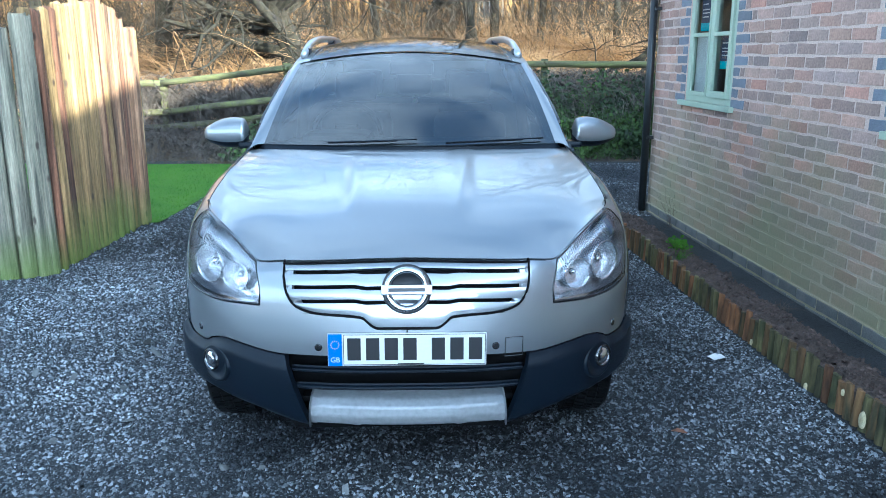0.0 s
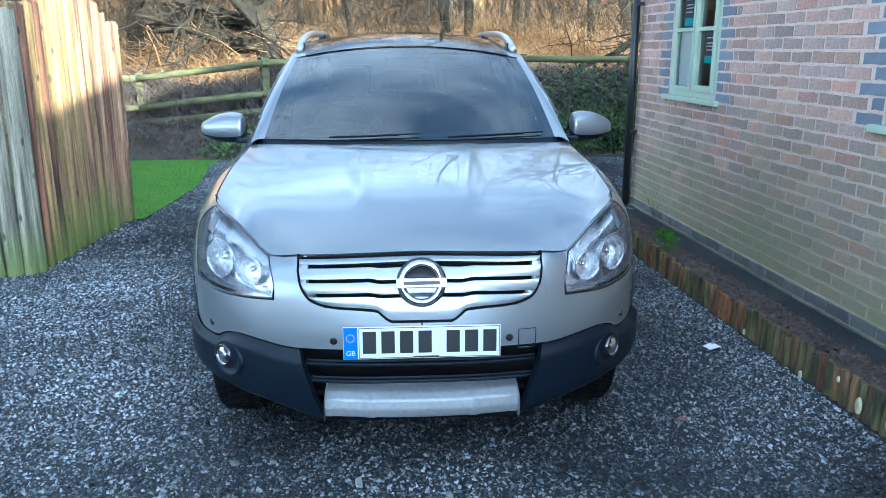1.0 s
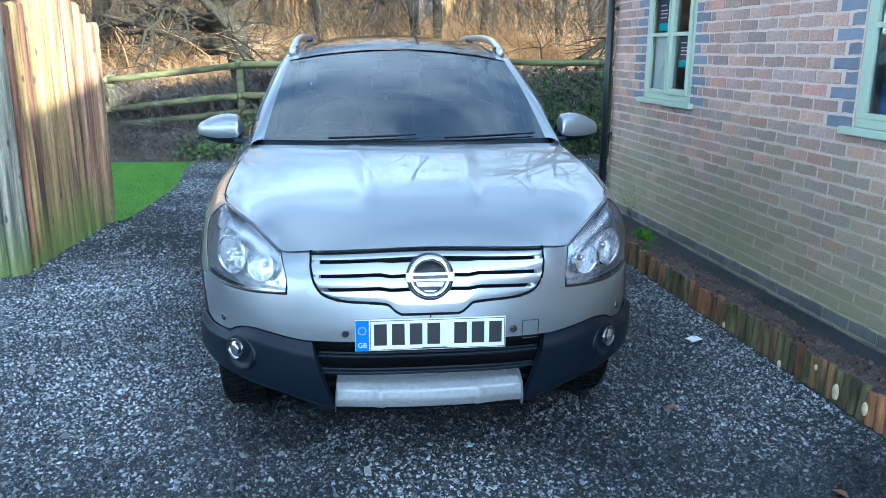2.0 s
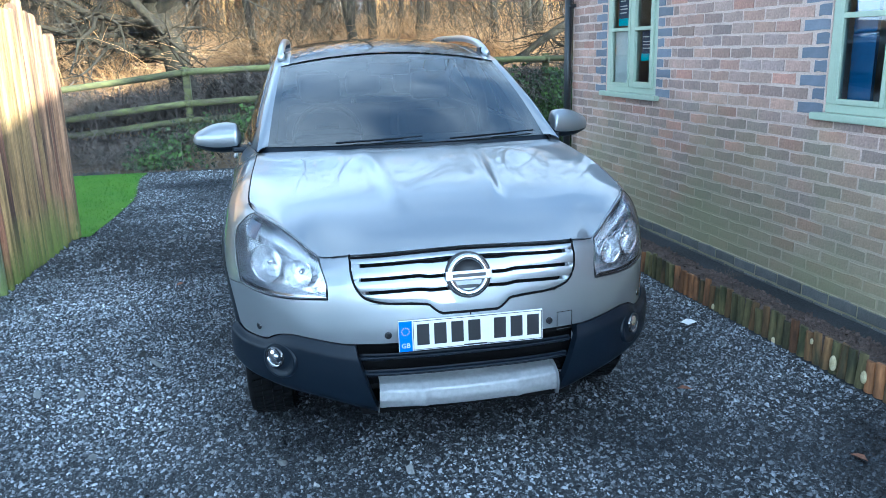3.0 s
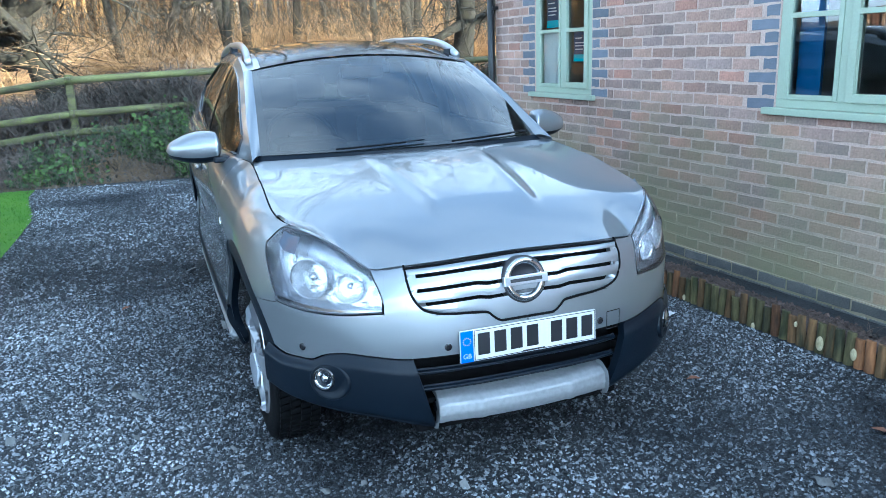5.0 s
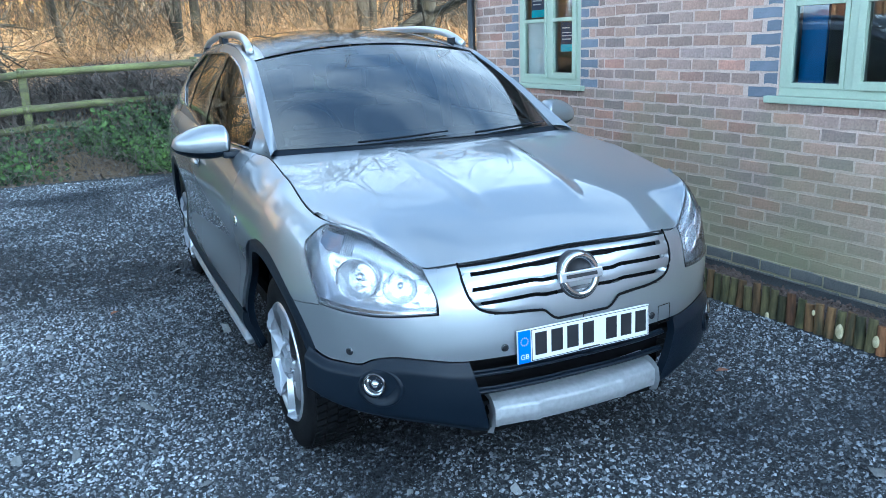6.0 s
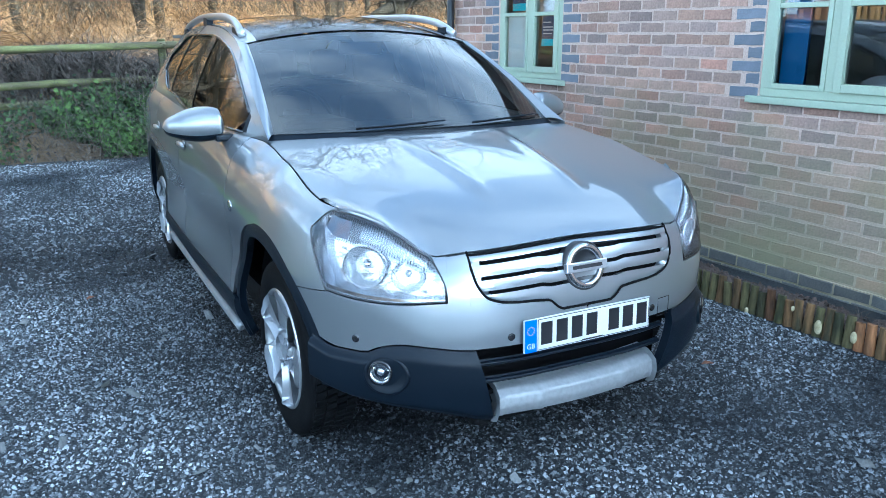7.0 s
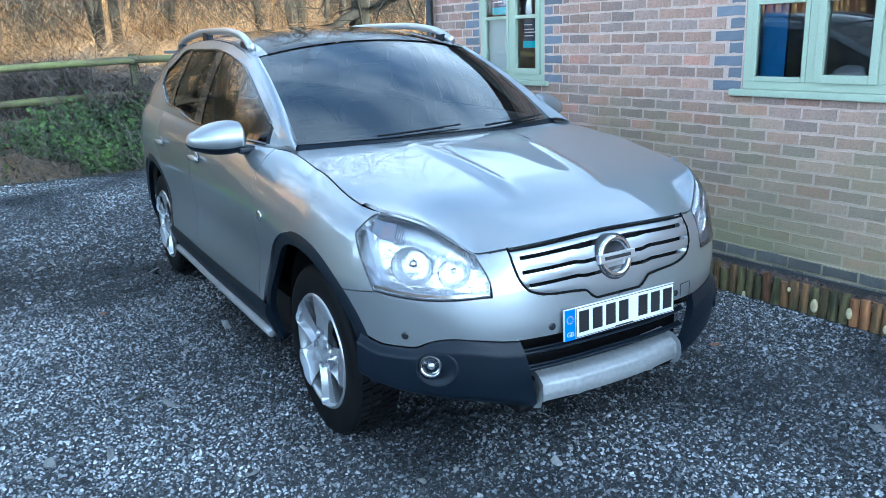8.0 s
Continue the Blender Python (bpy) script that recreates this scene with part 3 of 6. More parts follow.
poster(0.93, 1.14, 1.69, 1.95)
poster(1.36, 1.57, 1.40, 1.64)
panel = link("blue_board", boxed(3.66, 3.83, 0.10, 0.12, 0.9, 2.26), M_BLUECURTAIN)
panel.matrix_world = WALL
tagged(panel, "blue display board standing inside the window", "board")
blind = link("window_blind", boxed(0.84, 1.19, 0.050, 0.056, 1.18, 1.66), M_PAPER)
blind.matrix_world = WALL
tagged(blind, "white frosted sheet behind the lower pane", "blind")

# downpipe at the corner
pv, pf = tube([(0.02, -0.06, 0.02), (0.02, -0.06, 2.55)], [0.036, 0.036], 14)
pipe = pydata("drainpipe", pv, pf, M_PIPE, smooth=True)
pipe.matrix_world = WALL
tagged(pipe, "black plastic drainpipe fixed to the brick corner", "pipe")
for z in (0.72, 1.9):
    part("bracket", boxed(-0.03, 0.07, -0.065, 0.0, z, z + 0.03, bevel=0.004), M_PIPE, pipe)

# flower bed
def bed(u, t):
    d = 0.02 + 0.595 * t
    p = WALL @ Vector((u, -d, 0))
    # the soil falls away towards the wall
    h = -0.045 + 0.14 * smooth01(0.0, 0.75, t) + 0.030 * noise.noise((p.x * 5, p.y * 5, 1.0)) + 0.020 * noise.noise((p.x * 17, p.y * 17, 2.0))
    return p.x, p.y, h


verts, faces, _ = sheet(bed, steps(0.35, 8.0, 240), steps(0, 1, 26))
soil = pydata("flower_bed", verts, faces, M_EARTH, smooth=True)
tagged(soil, "strip of bare dark brown soil against the wall", "soil", kind="structure")

# log edging
edging = empty("log_edging", pose(*on_wall(4.0, 0.60, 0)), "low edging of half-round stained timber logs round the bed", "edging")
lrng = random.Random(5)
log_meshes = {}
for k in range(6):
    r = 0.026 + 0.004 * lrng.random()
    n = 9
    verts = []
    for z in (-0.06, 0.150, 0.158):
        q = r if z < 0.13 else r * 0.82
        for i in range(n):
            a = math.pi * i / (n - 1)
            verts.append((q * math.cos(a), -q * math.sin(a) * 0.9, z))
    faces = [(j * n + i, j * n + i + 1, (j + 1) * n + i + 1, (j + 1) * n + i) for j in range(2) for i in range(n - 1)]
    faces += [tuple(range(2 * n, 3 * n)), (0, n, 2 * n, 3 * n - 1, 2 * n - 1, n - 1)]
    me = bpy.data.meshes.new("log")
    me.from_pydata(verts, [], [f[::-1] for f in faces])
    for s, material in enumerate(M_LOGS):
        own = me.copy()
        own.materials.append(material)
        log_meshes[k, s] = own
u = 0.55
inv = edging.matrix_world.inverted()
while u < 7.2:
    o = new("log", log_meshes[lrng.randrange(6), lrng.choice((0, 0, 1, 2, 2))])
    o.parent = edging
    o.matrix_basis = inv @ WALL @ pose(u, -0.62, lrng.uniform(-0.015, 0.022), lrng.uniform(-3, 3), lrng.uniform(-3, 3), lrng.uniform(-6, 6))
    u += 0.056

for u, z, r in ((4.60, 0.066, 0.030), (4.17, 0.02, 0.016), (4.45, 0.12, 0.012), (4.79, 0.075, 0.024), (3.62, 0.03, 0.014), (4.98, 0.045, 0.018)):
    v, f = lathe([(-0.004, r), (0.003, r * 0.9), (0.005, r * 0.4), (0.005, 0.0)], 14, inv @ WALL @ pose(u, -0.648, z, 0, 0, -90) @ Matrix.Diagonal((1, 0.7, 1.3, 1)))
    pydata("cut_knot", v, f, M_KNOT, edging, "pale cream cut knot", True)

# ---- picket screen of rough slabs: a run beside the drive, then a corner ----
picket_top = spline((0.0, 1.70), (0.25, 1.80), (0.65, 1.93), (1.3, 1.86), (1.7, 1.77), (1.95, 1.70), (3.2, 1.66))
fence = empty("picket_fence", pose(-2.72, 5.3, 0), "tall screen of rough upright timber slabs, green at the foot", "fence")
prng = random.Random(11)


def fence_line(d):
    """Place and heading along the screen, from its far end."""
    if d < 1.75:
        return Vector((-2.76 - 0.02 * (d / 1.75), 7.05 - d, 0)), 0.0
    t = min((d - 1.75) / 0.30, 1.0)
    return Vector((-2.78 - max(d - 1.80, 0) * (0.35 + 0.63 * t), 5.30 - 0.16 * t - 0.06 * max(d - 2.05, 0), 0)), -80.0 * t


d = 0.0
while d < 4.6:
    w = prng.uniform(0.060, 0.105) if d < 1.75 else prng.uniform(0.10, 0.15)
    h = picket_top(d) + prng.uniform(-0.04, 0.03)
    n = 9
    verts = []
    lean = prng.uniform(-0.009, 0.009)
    warp = prng.uniform(0.7, 1.3)
    for z in (-0.05, 0.4, 0.8, 1.2, h - 0.02, h):
        q = w / 2 * (1.0 if z < h - 0.01 else 0.88) * (1 + 0.05 * math.sin(z * 5 * warp + lean * 300))
        for i in range(n):
            a = math.pi * i / (n - 1)
            verts.append((0.042 * warp * math.sin(a) ** 0.7 + lean * z * 0.4, -q * math.cos(a) + lean * z, z + (0.012 * math.cos(a * 2 + lean * 200) if z == h else 0)))
        verts.append((-0.02 + lean * z * 0.4, q + lean * z, z))
        verts.append((-0.02 + lean * z * 0.4, -q + lean * z, z))
    k = n + 2
    faces = [(j * k + i, j * k + (i + 1) % k, (j + 1) * k + (i + 1) % k, (j + 1) * k + i) for j in range(5) for i in range(k)] + [tuple(range(5 * k, 6 * k))]
    p, turn = fence_line(d + w / 2)
    o = pydata("slab", verts, faces, M_PICKETS[prng.randrange(3)] if d < 1.7 else M_PICKETS[prng.choice((3, 3, 0, 3))], fence)
    o.matrix_basis = Matrix.Translation((p.x + 2.72, p.y - 5.3, 0)) @ pose(prng.choice((-0.012, -0.004, 0.006, 0.013)), 0, 0, 0, 0, turn)
    d += w * (0.92 if d < 1.65 else 0.78)
for z in (0.5, 1.25):
    part("fence_rail", boxed(-0.20, -0.135, 0.05, 1.70, z, z + 0.09, bevel=0.008), M_PICKETS[0], fence)

# ---- lawn, rail fence ----
lawn = terrain("lawn", -6.0, -2.0, 6.9, 11.0, 150, 150, M_GRASS, 0.02, keep=lambda x, y: x < -2.62 - 0.25 * smooth01(8.5, 10.5, y) and y < 10.75)
tagged(lawn, "patch of bright green mown lawn", "lawn", kind="structure")

POSTS = [(-7.2, 12.9, 1.02), (-4.54, 12.6, 1.10), (-2.45, 12.1, 1.34), (-0.25, 12.2, 1.40), (1.5, 12.25, 1.40), (3.15, 12.3, 1.40), (5.4, 12.4, 1.42)]
rails = empty("rail_fence", pose(-0.25, 12.2, 0.4), "mossy green timber post-and-rail fence on the bank", "fence")
rinv = rails.matrix_world.inverted()
frng = random.Random(2)
for x, y, z in POSTS:
    part("post", boxed(x - 0.05, x + 0.05, y + 0.05, y + 0.15, ground_z(x, y) - 0.3, z + 0.03, bevel=0.010, m=rinv), M_RAIL, rails)
for a, b in zip(POSTS, POSTS[1:]):
    for drop in (0.05, 0.50, 0.75):
        pts = []
        for t in steps(-0.02, 1.02, 9):
            p = Vector(a).lerp(Vector(b), t)
            p.z -= drop - 0.012 * noise.noise((p.x * 1.3, drop * 9, 0.5))
            pts.append(rinv @ p)
        tube_part("rail", pts, [0.050] * 9, M_RAIL, rails, seg=8)

# ---- the car: one body form from which every panel is cut ----
CAR = empty("car", pose(-0.130, 2.405, 0, 0, 0, 1.9), "silver family crossover car with black lower cladding parked on gravel", "car")
HALF, NOSE_Y, NOSE_B, NOSE_N = 0.885, 0.90, 0.90, 2.9
TAIL_Y, TAIL_B, TAIL_N = 3.60, 0.93, 3.4
AXLE_F, AXLE_R, HUB_Z = 0.81, 3.575, 0.345
ARCH_IN, ARCH_OUT = 0.438, 0.486


def sx(x):
    return math.asin(min((abs(x) / HALF) ** (NOSE_N / 2), 1)) / (math.pi / 2)


def sy(y):
    if y < NOSE_Y:
        return math.acos(min(max((NOSE_Y - y) / NOSE_B, 0), 1) ** (NOSE_N / 2)) / (math.pi / 2)
    if y <= TAIL_Y:
        return 1 + (y - NOSE_Y) / (TAIL_Y - NOSE_Y)
    return 2 + math.asin(min((y - TAIL_Y) / TAIL_B, 1) ** (TAIL_N / 2)) / (math.pi / 2)


def plan(s):
    """The outline seen from above: place and outward normal."""
    if s <= 1:
        a = s * math.pi / 2
        x, d = HALF * math.sin(a) ** (2 / NOSE_N), NOSE_B * max(math.cos(a), 0) ** (2 / NOSE_N)
        n = Vector(((x / HALF) ** (NOSE_N - 1) / HALF, -((d / NOSE_B) ** (NOSE_N - 1)) / NOSE_B)).normalized()
        return x, NOSE_Y - d, n
    if s <= 2:
        return HALF, NOSE_Y + (s - 1) * (TAIL_Y - NOSE_Y), Vector((1, 0))
    a = (s - 2) * math.pi / 2
    x, d = HALF * max(math.cos(a), 0) ** (2 / TAIL_N), TAIL_B * math.sin(a) ** (2 / TAIL_N)
    n = Vector(((x / HALF) ** (TAIL_N - 1) / HALF, (d / TAIL_B) ** (TAIL_N - 1) / TAIL_B)).normalized()
    return x, TAIL_Y + d, n


S_LAMP_IN, S_LAMP_OUT, S_LAMP_TOP, S_LAMP_FAR = 0.283, 0.659, 0.713, 0.744
edge_z = spline((0, 0.856), (0.226, 0.848), (0.260, 0.844), (0.290, 0.840), (0.312, 0.838), (0.328, 0.841), (0.34, 0.847), (0.37, 0.866), (0.40, 0.886), (0.43, 0.904), (0.46, 0.919),
                (0.49, 0.932), (0.52, 0.943), (0.58, 0.957), (0.64, 0.965), (S_LAMP_TOP, 0.970), (sy(0.50), 0.984), (sy(0.66), 1.015), (sy(0.85), 1.050), (sy(1.127), 1.081), (sy(1.20), 1.086), (sy(1.5), 1.088), (sy(2.5), 1.105), (sy(3.4), 1.13), (sy(4.2), 1.15), (3, 1.15))
edge_in = spline((0, 0.105), (sx(0.42), 0.075), (sx(0.50), 0.078), (sx(0.62), 0.090), (S_LAMP_TOP, 0.097), (sy(0.8), 0.14), (sy(1.20), 0.156),
                 (sy(1.5), 0.105), (sy(1.9), 0.075), (sy(3.5), 0.075), (sy(4.3), 0.10), (3, 0.12))
shoulder = spline((0, 1.0), (0.015, 0.82), (0.03, 0.68), (0.06, 0.48), (0.10, 0.29), (0.15, 0.16), (0.20, 0.07), (0.27, 0.0), (2, 0.0))


def P(s, z):
    """The skin of the lower body at outline position s and height z."""
    x, y, n = plan(s)
    d = edge_z(s) - z
    inset = edge_in(s) * (shoulder(d) if d > 0 else 1.0)
    if z < 0.46:
        inset += 0.055 * ((0.46 - z) / 0.22) ** 2
    flank = smooth01(0.9, 1.15, s) * (1 - smooth01(1.9, 2.1, s))
    inset += 0.035 * smooth01(2.0, 4.3, y)
    inset += flank * 0.022 * math.exp(-((z - 0.63) / 0.12) ** 2)
    return x - n.x * inset, y - n.y * inset, z


def y_of(s):
    return plan(s)[1]


def arch_z(y, axle, r):
    return HUB_Z + math.sqrt(max(r * r - (y - axle) ** 2, 0))


def ruled(low, high):
    return lambda s, v: P(s, low(s) + (high(s) - low(s)) * v)


def cols(n, *marks):
    """Columns between the marks, with a doubled column at each inner mark for steps in the outline."""
    out = []
    for a, b in zip(marks, marks[1:]):
        out += steps(a + 1e-4, b - 1e-4, n)
    return out


# bonnet
def bonnet_crease(x, y):
    at = 0.205 + 0.09 * (y - 0.33)
    fade = smooth01(0.26, 0.44, y) * (1 - 0.75 * smooth01(0.70, 1.03, y))
    return fade * (0.010 * (1 - smooth01(at - 0.02, at + 0.035, abs(x))) + 0.005 * math.exp(-((abs(x) - at + 0.02) / 0.022) ** 2))


bonnet_mid = spline((0.09, 0.846), (0.105, 0.857), (0.12, 0.868), (0.16, 0.891), (0.2, 0.911), (0.3, 0.952), (0.41, 0.985), (0.6, 1.028), (0.8, 1.065), (1.0, 1.095), (1.14, 1.109), (1.25, 1.116))


def bonnet_z(x, y):
    return bonnet_mid(y) - 0.028 * (x / 0.75) ** 2


def bonnet(f, v):
    a = abs(f)
    x, y, z = P(a * S_LAMP_TOP, edge_z(a * S_LAMP_TOP) - 0.001)
    if a > 0.985:
        x -= 0.004
    xr, yr = 0.727 * a, 1.035 + 0.165 * a * a
    xx, yy = x + (xr - x) * v, y + (yr - y) * v
    # the outer edge follows the wing
    s_edge = sy(y_of(S_LAMP_TOP) + (1.20 - y_of(S_LAMP_TOP)) * v)
    ex, ey, ez = P(s_edge, edge_z(s_edge))
    x1, y1, _ = P(S_LAMP_TOP, edge_z(S_LAMP_TOP))
    k = a ** 3
    xx, yy = xx + (ex - (x1 + (0.727 - x1) * v) - 0.001) * k, yy + (ey - (y1 + (1.20 - y1) * v)) * k
    zz = bonnet_z(xx, yy) + (z - bonnet_z(x, y)) * (1 - v) ** 12 + (ez - bonnet_z(ex, ey)) * a ** 10 * (1 - (1 - v) ** 12)
    zz += bonnet_crease(xx, yy)
    return math.copysign(xx, f), yy, zz


patch("bonnet", bonnet, steps(-1, 1, 121), [i / 50 for i in range(51)], M_PAINT, CAR, "silver bonnet with two creases", skirt=0.012)

# front bumper, silver, from the grille round to the wheel arch
kerb = spline((0, 0.545), (sx(0.41), 0.545), (sx(0.55), 0.562), (sx(0.62), 0.570), (sx(0.67), 0.562), (sx(0.72), 0.535), (sx(0.78), 0.535), (sy(0.42), 0.565), (1, 0.57))
grille_low = spline((0, 0.640), (sx(0.095), 0.640), (sx(0.115), 0.648), (sx(0.15), 0.676), (sx(0.30), 0.688), (sx(0.365), 0.706), (sx(0.40), 0.745), (sx(0.418), 0.80), (sx(0.426), 0.848))
S_GR, S_END = sx(0.426), sy(0.52)


def lamp_low(s):
    return 0.705 + 0.017 * (s - S_LAMP_IN) / (S_LAMP_OUT - S_LAMP_IN) - 0.010 * math.sin(math.pi * (s - S_LAMP_IN) / (S_LAMP_OUT - S_LAMP_IN))


def wing_seam(s):
    return 0.715 - 0.02 * (s - S_LAMP_OUT) / (S_END - S_LAMP_OUT)


def lamp_back(s):
    t = (s - S_LAMP_OUT) / (S_LAMP_FAR - S_LAMP_OUT)
    return 0.722 + 0.165 * t + 0.012 * t ** 6


def lamp_brow(s):
    t = smooth01(0.672, S_LAMP_FAR + 0.012, s)
    return edge_z(s) - 0.008 - (edge_z(s) - 0.905) * t ** 1.6


def bumper_high(s):
    if s < S_GR:
        return grille_low(s) - 0.005
    if s < S_LAMP_IN:
        return edge_z(s) - 0.007
    if s < S_LAMP_OUT:
        return lamp_low(s) - 0.006
    return wing_seam(s) - 0.003


def bumper_low(s):
    y = y_of(s)
    z = kerb(s)
    if y > AXLE_F - ARCH_OUT:
        z = max(z, arch_z(y, AXLE_F, ARCH_OUT))
    return min(z, bumper_high(s) - 0.002)


BAND = 0.686


def merged(name, sheets, material, parent, label=""):
    """Several patches as one mesh."""
    V, F = [], []
    for v, f, _ in sheets:
        n = len(V)
        V += v
        F += [tuple(i + n for i in q) for q in f]
    return pydata(name, V, F, material, parent, label, True)


for side in (-1, 1):
    low_band = sheet(ruled(bumper_low, lambda s: max(min(bumper_high(s), BAND), bumper_low(s) + 0.001)), cols(22, 0, sx(0.16), S_LAMP_OUT, sy(0.37), S_END), steps(0, 1, 20), side=side)
    s_up = next(s for s in steps(0, S_GR, 400) if bumper_high(s) > BAND + 0.001)
    below = sheet(ruled(lambda s: BAND, bumper_high), cols(24, s_up, S_GR), steps(0, 1, 16), side=side, skirt=0.012)
    cheeks = sheet(ruled(lambda s: BAND, bumper_high), cols(24, S_GR, S_LAMP_IN), steps(0, 1, 16), side=side, skirt=0.012)
    under_lamp = sheet(ruled(lambda s: BAND, lambda s: max(bumper_high(s), BAND + 0.001)), cols(24, S_LAMP_IN, S_LAMP_OUT, S_END - 0.01), steps(0, 1, 4), side=side, skirt=0.012)
    merged("front_bumper", (low_band, below, cheeks, under_lamp), M_PAINT, CAR)

# front wings
def wing_low(s):
    y = y_of(s)
    if s < S_END:
        return max(wing_seam(s), arch_z(y, AXLE_F, ARCH_OUT) if y > AXLE_F - ARCH_OUT else 0)
    return max(arch_z(y, AXLE_F, ARCH_OUT), 0.43) if y < AXLE_F + ARCH_OUT else 0.43


def wing_high(s):
    if s < S_LAMP_FAR:
        return lamp_back(s) - 0.002
    return edge_z(s) - 0.002


DOOR_A, DOOR_B, DOOR_C = 1.34, 2.42, 3.32
for side in (-1, 1):
    ahead = sheet(ruled(wing_low, wing_high), cols(24, S_LAMP_OUT, S_LAMP_FAR), steps(0, 1, 20), side=side)
    astern = sheet(ruled(wing_low, wing_high), cols(24, S_LAMP_FAR, S_END, 1.0, sy(DOOR_A - 0.003)), steps(0, 1, 34), skirt=0.012, side=side)
    merged("front_wing", (ahead, astern), M_PAINT, CAR)
    patch("wing_tip", ruled(lambda s: lamp_brow(s) + 0.005, lambda s: max(edge_z(s) - 0.002, lamp_brow(s) + 0.006)), steps(0.685, S_LAMP_FAR, 14), steps(0, 1, 8), M_PAINT, CAR, skirt=0.006, side=side)


# doors and rear quarters
def door_low(s):
    y = y_of(s)
    return max(0.43, arch_z(y, AXLE_R, ARCH_OUT) if abs(y - AXLE_R) < ARCH_OUT else 0)


def door_high(s):
    return edge_z(s)


for side in (-1, 1):
    for name, y0, y1 in (("front_door", DOOR_A, DOOR_B), ("rear_door", DOOR_B + 0.006, DOOR_C)):
        d = patch(name, ruled(door_low, door_high), steps(sy(y0 + 0.002), sy(y1), 40), steps(0, 1, 26), M_PAINT, CAR, skirt=0.012, side=side)
        hx, hy, hz = P(sy(y1 - 0.16), 0.955)
        bm = bmesh.new()
        bmesh.ops.create_uvsphere(bm, u_segments=20, v_segments=12, radius=1, matrix=Matrix.LocRotScale(((hx + 0.022) * side, hy, hz), None, (0.016, 0.105, 0.017)))
        bmesh.ops.create_uvsphere(bm, u_segments=14, v_segments=10, radius=1, matrix=Matrix.LocRotScale(((hx + 0.004) * side, hy, hz), None, (0.006, 0.05, 0.034)))
        part("handle", bm, M_PAINT, d, "body-coloured pull handle", True)
    patch("rear_quarter", ruled(door_low, door_high), cols(26, sy(DOOR_C + 0.006), 2.0, 2.999), steps(0, 1, 26), M_PAINT, CAR, skirt=0.012, side=side)

# black lower cladding: bumper ends, arch trims, sills
clad_low = spline((0, 0.266), (sx(0.34), 0.270), (sx(0.45), 0.303), (sx(0.55), 0.332), (sx(0.67), 0.352), (sx(0.76), 0.368), (sx(0.82), 0.40), (1, 0.43))


def corner_clad(u, v):
    s_in = sx(0.338 + 0.072 * v)
    s = s_in + (sy(AXLE_F - ARCH_IN + 0.02) - s_in) * u
    lo, hi = clad_low(s), kerb(s) - 0.005
    x, y, z = P(s, lo + (hi - lo) * v)
    puff = (0.016 + 0.006 * smooth01(0.55, 1.0, u)) * smooth01(0, 0.10, v) * smooth01(0, 0.20, 1 - v) + 0.006 * smooth01(0.7, 1.0, u)
    n = plan(s)[2]
    return x + n.x * puff, y + n.y * puff, z


for side in (-1, 1):
    clad = patch("corner_cladding", corner_clad, steps(0, 1, 60), steps(0, 1, 24), M_BLACK, CAR, "black textured plastic bumper corner", skirt=0.03, side=side)
    for axle in (AXLE_F, AXLE_R):
        def trim(a, v, axle=axle):
            r = ARCH_IN + (ARCH_OUT + 0.004 - ARCH_IN) * v
            y, z = axle - r * math.cos(a), HUB_Z + r * math.sin(a)
            x, yy, zz = P(sy(y), z)
            n = plan(sy(y))[2]
            out_by = 0.001 + 0.003 * math.sin(math.pi * v) - 0.014 * smooth01(0.02, 0.32, y - axle)
            return x + n.x * out_by, yy + n.y * out_by, zz
        patch("arch_trim", trim, steps(radians(4 if axle == AXLE_F else -12), radians(192), 60), steps(0, 1, 6), M_BLACK, CAR, skirt=0.03, side=side)
        # liner and back sheet carry the wheel arch's shade in their colour
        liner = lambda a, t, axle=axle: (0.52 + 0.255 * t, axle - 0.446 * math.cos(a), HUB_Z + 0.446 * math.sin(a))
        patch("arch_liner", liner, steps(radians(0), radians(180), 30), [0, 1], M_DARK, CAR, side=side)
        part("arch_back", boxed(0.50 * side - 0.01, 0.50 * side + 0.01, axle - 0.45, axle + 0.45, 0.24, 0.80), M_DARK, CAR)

    def sill(y, v):
        z = 0.24 + 0.19 * v
        x, yy, zz = P(sy(y), z)
        return x + 0.004 + 0.010 * smooth01(0.3, 0.7, v) - 0.010 * smooth01(0.85, 1.0, v), yy, zz
    patch("sill_cladding", sill, steps(AXLE_F + ARCH_IN, AXLE_R - ARCH_IN, 40), steps(0, 1, 12), M_BLACK, CAR, skirt=0.03, side=side)
    tube_part("side_step", [((0.862 - 0.014 * smooth01(1.2, 3.2, y)) * side, y, 0.282) for y in steps(AXLE_F + 0.47, AXLE_R - 0.47, 24)], [0.022] * 24, M_SKID, CAR, "brushed silver side step bar", 14)

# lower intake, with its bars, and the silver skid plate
# near-black sheet standing in for the shade deep in the intake
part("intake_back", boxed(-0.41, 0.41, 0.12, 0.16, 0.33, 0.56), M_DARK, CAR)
for z, dy in ((0.478, 0.040), (0.418, 0.035)):
    def bar(f, v, z=z, dy=dy):
        a = v * math.pi
        w = 0.405 - 0.2 * (0.545 - z)
        x, y, _ = P(sx(abs(f) * w), z)
        return f * w, y + dy - 0.012 * math.sin(a), z - 0.007 * math.cos(a)
    patch("intake_bar", bar, steps(-1, 1, 40), steps(0, 1, 7), M_BLACK, CAR, skirt=0.02)
part("intake_lip", boxed(-0.41, 0.41, 0.05, 0.15, 0.545, 0.555), M_DARK, CAR)
part("intake_floor", boxed(-0.36, 0.36, 0.07, 0.16, 0.36, 0.375), M_DARK, CAR)


